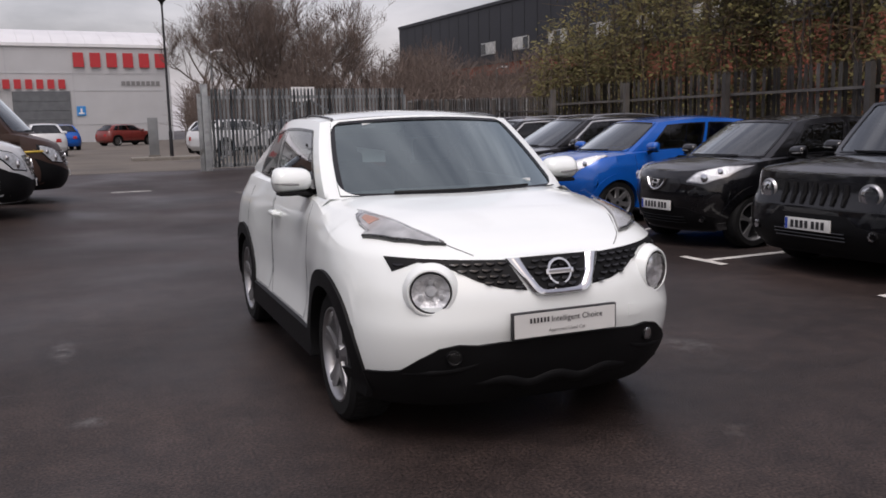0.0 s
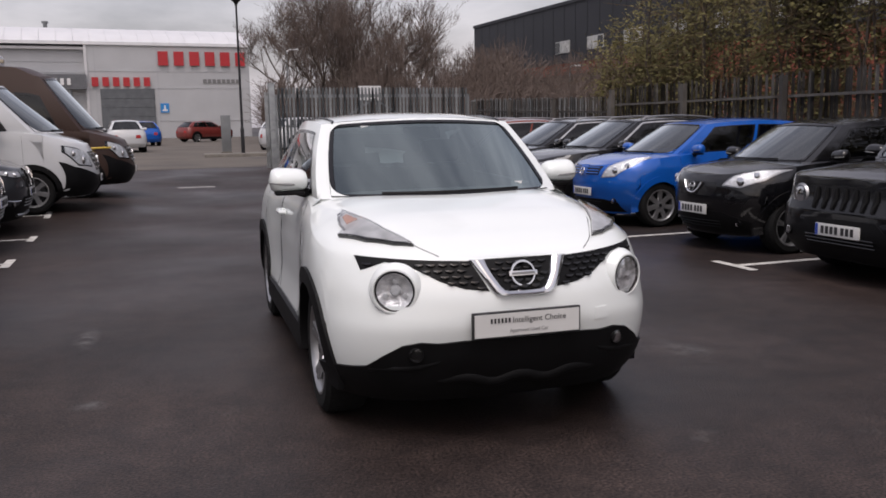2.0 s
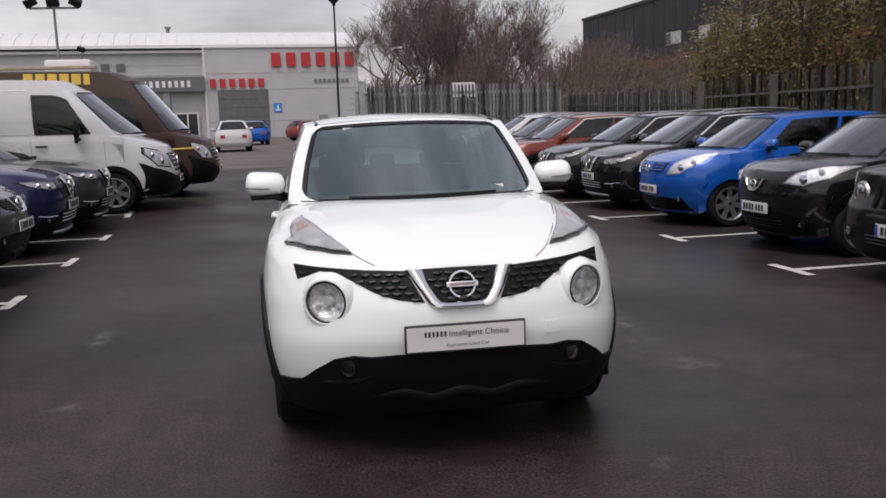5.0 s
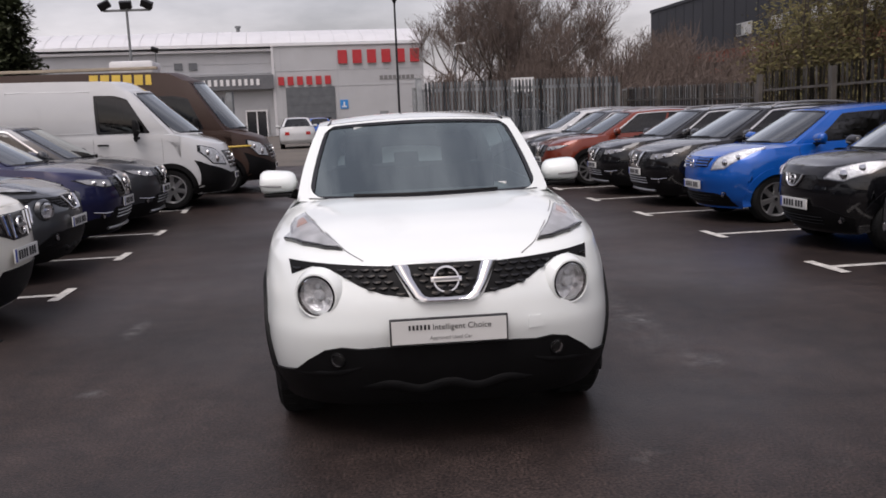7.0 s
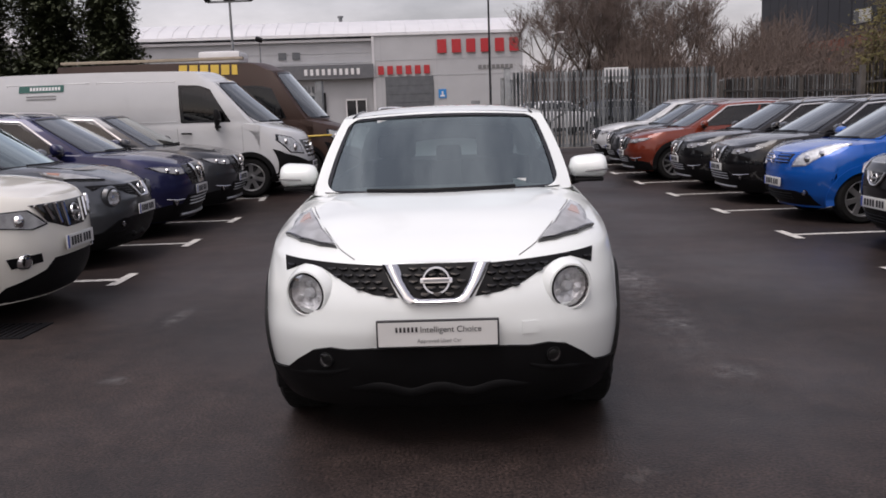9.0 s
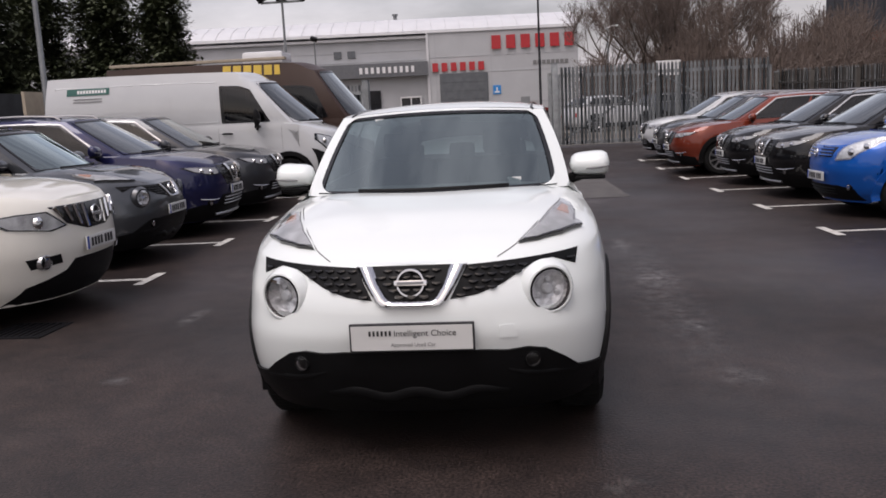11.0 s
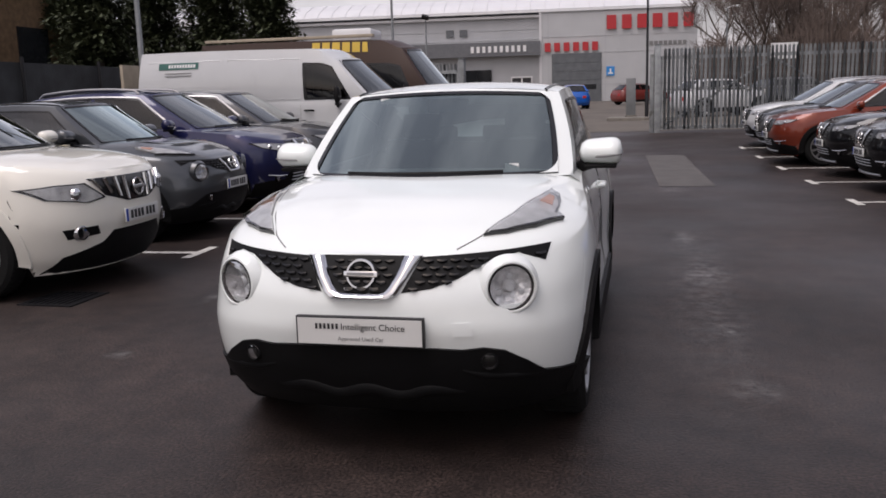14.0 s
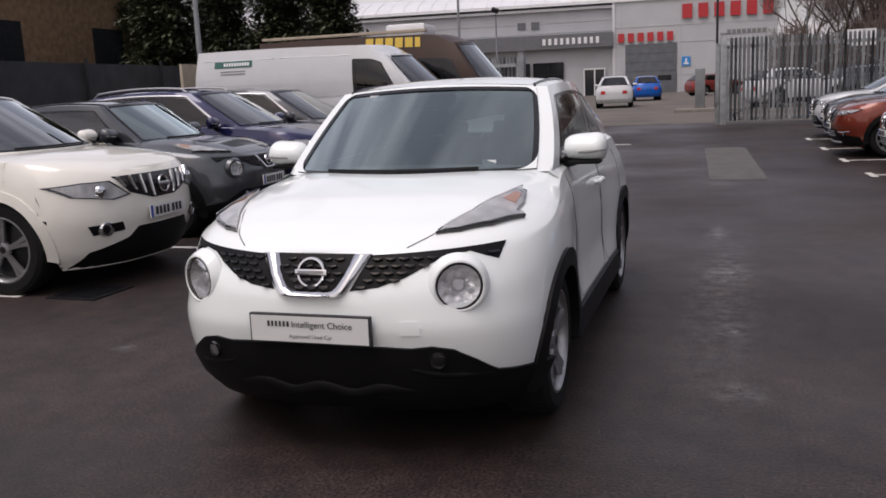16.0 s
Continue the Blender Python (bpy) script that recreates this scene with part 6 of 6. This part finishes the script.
part("cooler_vent", bm, GREYINK, cl, smooth=False)
bm = bmesh.new()
box(bm, -0.9, -0.75, 2.2, 6.0, 2.6, 2.66, None, 0.01)
box(bm, 0.75, 0.9, 3.6, 6.0, 2.6, 2.66, None, 0.01)
part("roof_rack", bm, PLY, bv)

# far cars beyond the gate
def yard_car(label, colour, x, y, yaw, rails=0):
    return suv(label, colour, Matrix.Translation((x, y, RISE(y))) @ Matrix.Rotation(radians(yaw), 4, "Z"), rails, "cars in the far yard")


yard_car("small red hatchback parked by the dealership", P_RED, 1.5, 66.0, 125)
yard_car("white crossover parked beyond the gate", P_VAN, 4.0, 43.0, 160)
yard_car("white saloon parked beyond the gate", P_VAN, 5.6, 37.0, 120)
yard_car("silver grey car parked beyond the gate", P_GREY, 9.0, 38.0, 110)
yard_car("white car parked facing the dealership", P_VAN, -4.75, 44.5, 186)
yard_car("blue hatchback parked at the dealership", P_BLUE, -4.7, 57.0, 190)


# ---- poles and lamps ----
def lamp_post(label, x, y, h, r, material, heads, name="lamp_post"):
    p = thing(name, label, "street lamp", Matrix.Translation((x, y, RISE(y))))
    bm = bmesh.new()
    tube(bm, [(0, 0, -0.1), (0, 0, 1.1), (0, 0, 1.15), (0, 0, h)], [r * 1.4, r * 1.4, r, r * 0.7], 10)
    part("pole", bm, material, p)
    if heads == "lantern":
        bm = bmesh.new()
        lathe(bm, [(0.0, h + 0.25), (0.2, h + 0.2), (0.22, h + 0.14), (0.08, h), (0.05, h - 0.1)], None, 14)
        part("lantern", bm, material, p)
    elif heads == "arm":
        bm = bmesh.new()
        tube(bm, [(0, 0, h), (0.3, -0.1, h + 0.12), (0.8, -0.3, h + 0.1)], [0.05, 0.05, 0.07], 8)
        part("lantern", bm, WHITE, p)
    else:
        bm = bmesh.new()
        n = heads
        if n > 1:
            box(bm, -1.1, 1.1, -0.05, 0.05, h - 0.05, h + 0.05)
            part("crossbar", bm, material, p, smooth=False)
        else:
            bm.free()
        for k in range(n):
            bm = bmesh.new()
            xx = 0 if n == 1 else (-1.0 + k * 2.0 / (n - 1))
            m = Matrix.Translation((xx, -0.1, h + 0.25)) @ Matrix.Rotation(radians((k - (n - 1) / 2) * 25 if n > 1 else 20), 4, "Y") @ Matrix.Rotation(radians(30), 4, "X")
            box(bm, -0.28, 0.28, -0.12, 0.12, -0.18, 0.18, m, 0.03)
            part("floodlight", bm, BLACK_METAL, p)
    return p


lamp_post("tall slim black lamp post with a small lantern", 0.66, 33.2, 6.15, 0.055, BLACK_METAL, "lantern")
lamp_post("grey lamp post with three floodlights", -12.1, 40.2, 7.0, 0.08, GREY_METAL, 3)
lamp_post("low grey post with a floodlight", -17.3, 66.5, 7.1, 0.08, GREY_METAL, 1)
lamp_post("plain grey pole behind the cars", -9.0, 12.7, 6.5, 0.06, GREY_METAL, 1)
lamp_post("thin grey lamp post beyond the fence", 5.6, 60.5, 6.4, 0.07, GREY_METAL, "arm")
lamp_post("grey street lamp in front of the warehouse", 26.5, 76.0, 5.6, 0.08, GREY_METAL, "arm")
lamp_post("grey street lamp in front of the warehouse", 28.5, 62.0, 5.4, 0.08, GREY_METAL, "arm")

# traffic island with a grey totem
bm = bmesh.new()
box(bm, -0.9, 1.9, 32.4, 34.2, 0.2, 0.44, None, 0.04)
tagged(part("kerb_island", bm, KERB), "low kerbed island at the foot of the lamp post", "kerb", kind="structure")
tt = thing("totem", "plain pale grey metal totem box on the island", "totem", Matrix.Translation((0.02, 33.6, 0.44)))
bm = bmesh.new()
box(bm, -0.19, 0.19, -0.12, 0.12, 0.0, 1.55, None, 0.01)
part("cabinet", bm, GREY_METAL, tt)
bm = bmesh.new()
box(bm, -0.24, 0.24, -0.16, 0.16, 0.0, 0.06, None, 0.01)
part("base", bm, KERB, tt)
nb = thing("notice_board", "small pale notice board on posts behind the gate", "sign", Matrix.Translation((5.4, 30.0, 0.45)))
bm = bmesh.new()
box(bm, -0.45, 0.45, -0.02, 0.02, 2.0, 2.55)
part("board", bm, WHITE, nb, smooth=False)
for x in (-0.35, 0.35):
    bm = bmesh.new()
    tube(bm, [(x, 0.04, 0), (x, 0.04, 2.5)], [0.03, 0.03], 8)
    part("post", bm, GREY_METAL, nb)

# ---- left boundary ----
bm = bmesh.new()
box(bm, -60, 14, 0, 0.06, 0.0, 2.35, LOT @ Matrix.Translation((-9.9, 14, 0)) @ Matrix.Rotation(radians(90), 4, "Z") @ Matrix.Translation((0, 0, 0)))
nf = thing("netting_fence", "dark netting fence on thin posts behind the parked cars", "fence")
part("net", bm, NET, nf, smooth=False)
for i in range(14):
    bm = bmesh.new()
    p = lot(-9.82, 0.0 + i * 2.5 - 6, 0)
    tube(bm, [p, p + Vector((0, 0, 2.45))], [0.035, 0.035], 8)
    part("post", bm, BLACK_METAL, nf)
bm = bmesh.new()
box(bm, -0.03, 0.03, -0.6, 0.6, 0, 2.15, Matrix.Translation(lot(-8.7, 13.6)) @ LOT)
tagged(part("board", bm, PLY, smooth=False), "bare wooden board leaning behind the van", "board")
hb = thing("brick_house", "brown brick building behind the netting fence", "building", Matrix.Translation((-22, 10, 0)) @ LOT)
bm = bmesh.new()
box(bm, -9, 3, -16, 17, 0, 5.5)
part("wall", bm, BROWN_BRICK, hb, smooth=False)
for k in range(6):
    bm = bmesh.new()
    box(bm, 3.0, 3.05, -13 + k * 5, -11.4 + k * 5, 2.6, 4.2)
    w = part("window", bm, WINDOW_DARK, hb, smooth=False)
    bm = bmesh.new()
    box(bm, 3.05, 3.12, -13.1 + k * 5, -11.3 + k * 5, 2.48, 2.6)
    part("sill", bm, KERB, w, smooth=False)
bm = bmesh.new()
box(bm, -9.3, 3.3, -16.3, 17.3, 5.5, 5.8)
part("roof", bm, DARK_FASCIA, hb, smooth=False)


# ---- plants ----
def bare_tree(x, y, h, seed, spread=0.55, r0=0.16, depth=5, ivy=False):
    rnd = random.Random(seed)
    t = thing("tree", "bare winter tree with many fine twigs", "tree", Matrix.Translation((x, y, RISE(y) - 0.1)), "bare trees beyond the gate")
    wood, twig = bmesh.new(), bmesh.new()

    def grow(p, d, l, r, k):
        pts, rad = [p], [r]
        n = 4 if k > 1 else 3
        for i in range(n):
            d = (d + Vector((rnd.gauss(0, 0.11), rnd.gauss(0, 0.11), rnd.gauss(0.05, 0.06)))).normalized()
            p = p + d * l / n
            pts.append(p)
            rad.append(max(0.010, r * (1 - 0.42 * (i + 1) / n)))
        tube(wood if k > 2 else twig, pts, rad, 7 if k > 3 else (4 if k > 1 else 3), cap=False)
        if k == 0:
            return
        for j in range(rnd.randint(3, 5) if k > 1 else 5):
            i = rnd.randint(max(1, n - 2), n) if k > 3 else rnd.randint(1, n)
            a = Vector((rnd.gauss(0, 1), rnd.gauss(0, 1), rnd.gauss(0.15, 0.5))).normalized()
            nd = (d * (1 - spread) + a * spread).normalized()
            nd = (nd + Vector((0, 0, 0.22))).normalized()
            if nd.z < -0.05:
                nd.z *= -0.5
            grow(pts[i], nd, l * rnd.uniform(0.58, 0.8), rad[i] * rnd.uniform(0.5, 0.72), k - 1)
    grow(Vector((0, 0, 0)), Vector((rnd.gauss(0, 0.05), rnd.gauss(0, 0.05), 1)), h * 0.34, r0, depth)
    part("trunk", wood, BARK, t)
    part("crown", twig, TWIG, t)
    return t




def thicket(x0, x1, y0, y1, h, count, seed):
    """Brown winter scrub: a mass of thin upright stems and twigs."""
    rnd = random.Random(seed)
    bm = bmesh.new()
    for _ in range(count):
        p = Vector((rnd.uniform(x0, x1), rnd.uniform(y0, y1), 0))
        p.z = RISE(p.y)
        hh = h * rnd.uniform(0.45, 1.1) * (0.8 + 0.3 * math.sin(p.x * 0.7))
        q = p + Vector((rnd.gauss(0, 0.5), rnd.gauss(0, 0.5), hh))
        tube(bm, [p, p.lerp(q, 0.5) + Vector((rnd.gauss(0, 0.2), 0, 0)), q], [0.04, 0.034, 0.018], 3, cap=False)
        for k in range(7):
            a = p.lerp(q, rnd.uniform(0.25, 0.95))
            b = a + Vector((rnd.gauss(0, 0.7), rnd.gauss(0, 0.5), rnd.uniform(0.1, 1.0)))
            tube(bm, [a, b], [0.02, 0.007], 3, cap=False)
    return tagged(part("scrub", bm, TWIG), "brown leafless scrub and saplings beyond the gate", "scrub", kind="stuff")


thicket(4.3, 30, 52, 70, 5.8, 5200, 8)
thicket(11, 24, 34, 46, 2.8, 420, 9)
rnd = random.Random(11)
for i, (x, y, h) in enumerate(((7.0, 58, 13), (8.8, 55, 14), (10.5, 60, 14), (12.6, 56, 12.5), (15, 61, 12), (8.0, 66, 14.5), (11.5, 68, 14.5), (18, 66, 11), (9.6, 63, 14), (13.6, 66, 13), (21, 63, 9), (5.6, 62, 12.5), (6.3, 68, 13.5), (24, 68, 10))):
    bare_tree(x, y, h, 30 + i, 0.5, 0.17)
bare_tree(10.9, 36, 7.6, 77, 0.62, 0.12, 4)
bare_tree(14.5, 40, 6.6, 78, 0.6, 0.10, 4)
bare_tree(13.0, 33, 4.2, 79, 0.6, 0.07, 4)


def leaf_cloud(bm, pts, rnd, size, per):
    """Small bent leaves in clumps round given points."""
    for p in pts:
        for _ in range(per):
            c = p + Vector((rnd.gauss(0, 0.27), rnd.gauss(0, 0.3), rnd.gauss(0, 0.25)))
            a = Vector((rnd.gauss(0, 1), rnd.gauss(0, 1), rnd.gauss(0, 1))).normalized() * size * rnd.uniform(0.6, 1.3)
            b = a.orthogonal().normalized() * size * 0.5
            v = [bm.verts.new(q) for q in (c - a, c + b, c + a, c - b)]
            bm.faces.new(v)


def hedge(x, y0, y1, h0, h1, seed, label):
    """Ivy-grown bushes: stems, green leaves and dry growth."""
    rnd = random.Random(seed)
    t = thing("ivy_bush", label, "bush", Matrix.Translation((x, y0, 0)), "bushes behind the right fence")
    stems, leaves, dry = bmesh.new(), bmesh.new(), bmesh.new()
    L = y1 - y0
    tops = []
    for k in range(int(L * 6)):
        y = rnd.uniform(0, L)
        h = (h0 + (h1 - h0) * y / L) * rnd.uniform(0.6, 1.12)
        p = Vector((rnd.uniform(-0.6, 0.9), y, 0))
        q = p + Vector((rnd.gauss(-0.2, 0.35), rnd.gauss(0, 0.5), h))
        m = p.lerp(q, 0.5) + Vector((rnd.gauss(0, 0.15), rnd.gauss(0, 0.2), 0))
        tube(stems, [p, m, q], [0.03, 0.022, 0.008], 4, cap=False)
        for a in lin(0.25, 1, 9):
            tops.append((p.lerp(q, a), a))
    leaf_cloud(leaves, [p for p, a in tops if rnd.random() < 0.35 + 0.5 * a], rnd, 0.058, 100)
    for p, a in tops:
        for _ in range(5):
            d = Vector((rnd.gauss(0, 0.5), rnd.gauss(0, 0.6), rnd.gauss(-0.1, 0.5)))
            tube(dry, [p, p + d * 0.5, p + d + Vector((0, 0, -0.1))], [0.008, 0.006, 0.003], 3, cap=False)
    part("stem_mass", stems, BARK, t)
    part("foliage", leaves, IVY, t, smooth=False)
    part("dry_growth", dry, IVY_DRY, t)
    return t


hedge(10.3, -4, 3, 5.6, 6.0, 1, "tangled ivy-covered bush rising above the fence")
hedge(10.4, 2.5, 9.5, 6.0, 6.4, 2, "dense olive green ivy bush rising above the fence")
hedge(10.7, 9, 15.5, 6.4, 6.2, 3, "dense olive green ivy bush rising above the fence")
hedge(11.0, 15, 19.8, 5.6, 3.6, 4, "ivy-covered bush thinning towards the gate")


def conifer(x, y, h, r, seed):
    rnd = random.Random(seed)
    t = thing("conifer", "tall dark green conifer with ragged drooping branches", "tree", Matrix.Translation((x, y, RISE(y))), "conifers behind the vans")
    bm = bmesh.new()
    tube(bm, [(0, 0, 0), (0, 0, h * 0.6), (0, 0, h)], [0.2, 0.12, 0.02], 8)
    part("trunk", bm, BARK, t)
    bm = bmesh.new()
    z = h * 0.06
    while z < h:
        k = z / h
        rr = r * (1 - k ** 1.6) * (0.85 + 0.15 * math.sin(k * 23 + seed)) + 0.12
        for _ in range(int(12 + rr * 10)):
            a = rnd.uniform(0, math.tau)
            ln = rr * rnd.uniform(0.55, 1.12)
            for s in range(7):
                f = 0.3 + 0.7 * s / 6
                c = Vector((math.cos(a) * ln * f, math.sin(a) * ln * f, z + 0.25 * f - 0.32 * f * f * ln / 1.5 + rnd.gauss(0, 0.06)))
                for _ in range(7):
                    d = Vector((math.cos(a) + rnd.gauss(0, 0.6), math.sin(a) + rnd.gauss(0, 0.6), rnd.gauss(-0.1, 0.45))).normalized() * rnd.uniform(0.13, 0.28)
                    w = d.cross(Vector((0, 0, 1))).normalized() * 0.045
                    cc = c + Vector((rnd.gauss(0, 0.1), rnd.gauss(0, 0.1), rnd.gauss(0, 0.09)))
                    v = [bm.verts.new(q) for q in (cc - w, cc + d * 0.5 - w * 1.3, cc + d, cc + d * 0.5 + w * 1.3)]
                    bm.faces.new(v)
        z += 0.26
    part("crown", bm, CONIFER, t, smooth=False)


for i, (x, y, h, r) in enumerate(((-11.9, 25.0, 7.4, 1.6), (-14.4, 26.0, 8.6, 2.0), (-17.2, 26.5, 9.2, 2.2), (-15.8, 21, 7.5, 2.0), (-19.8, 25.0, 8.5, 2.2))):
    conifer(x, y, h, r, 5 + i)
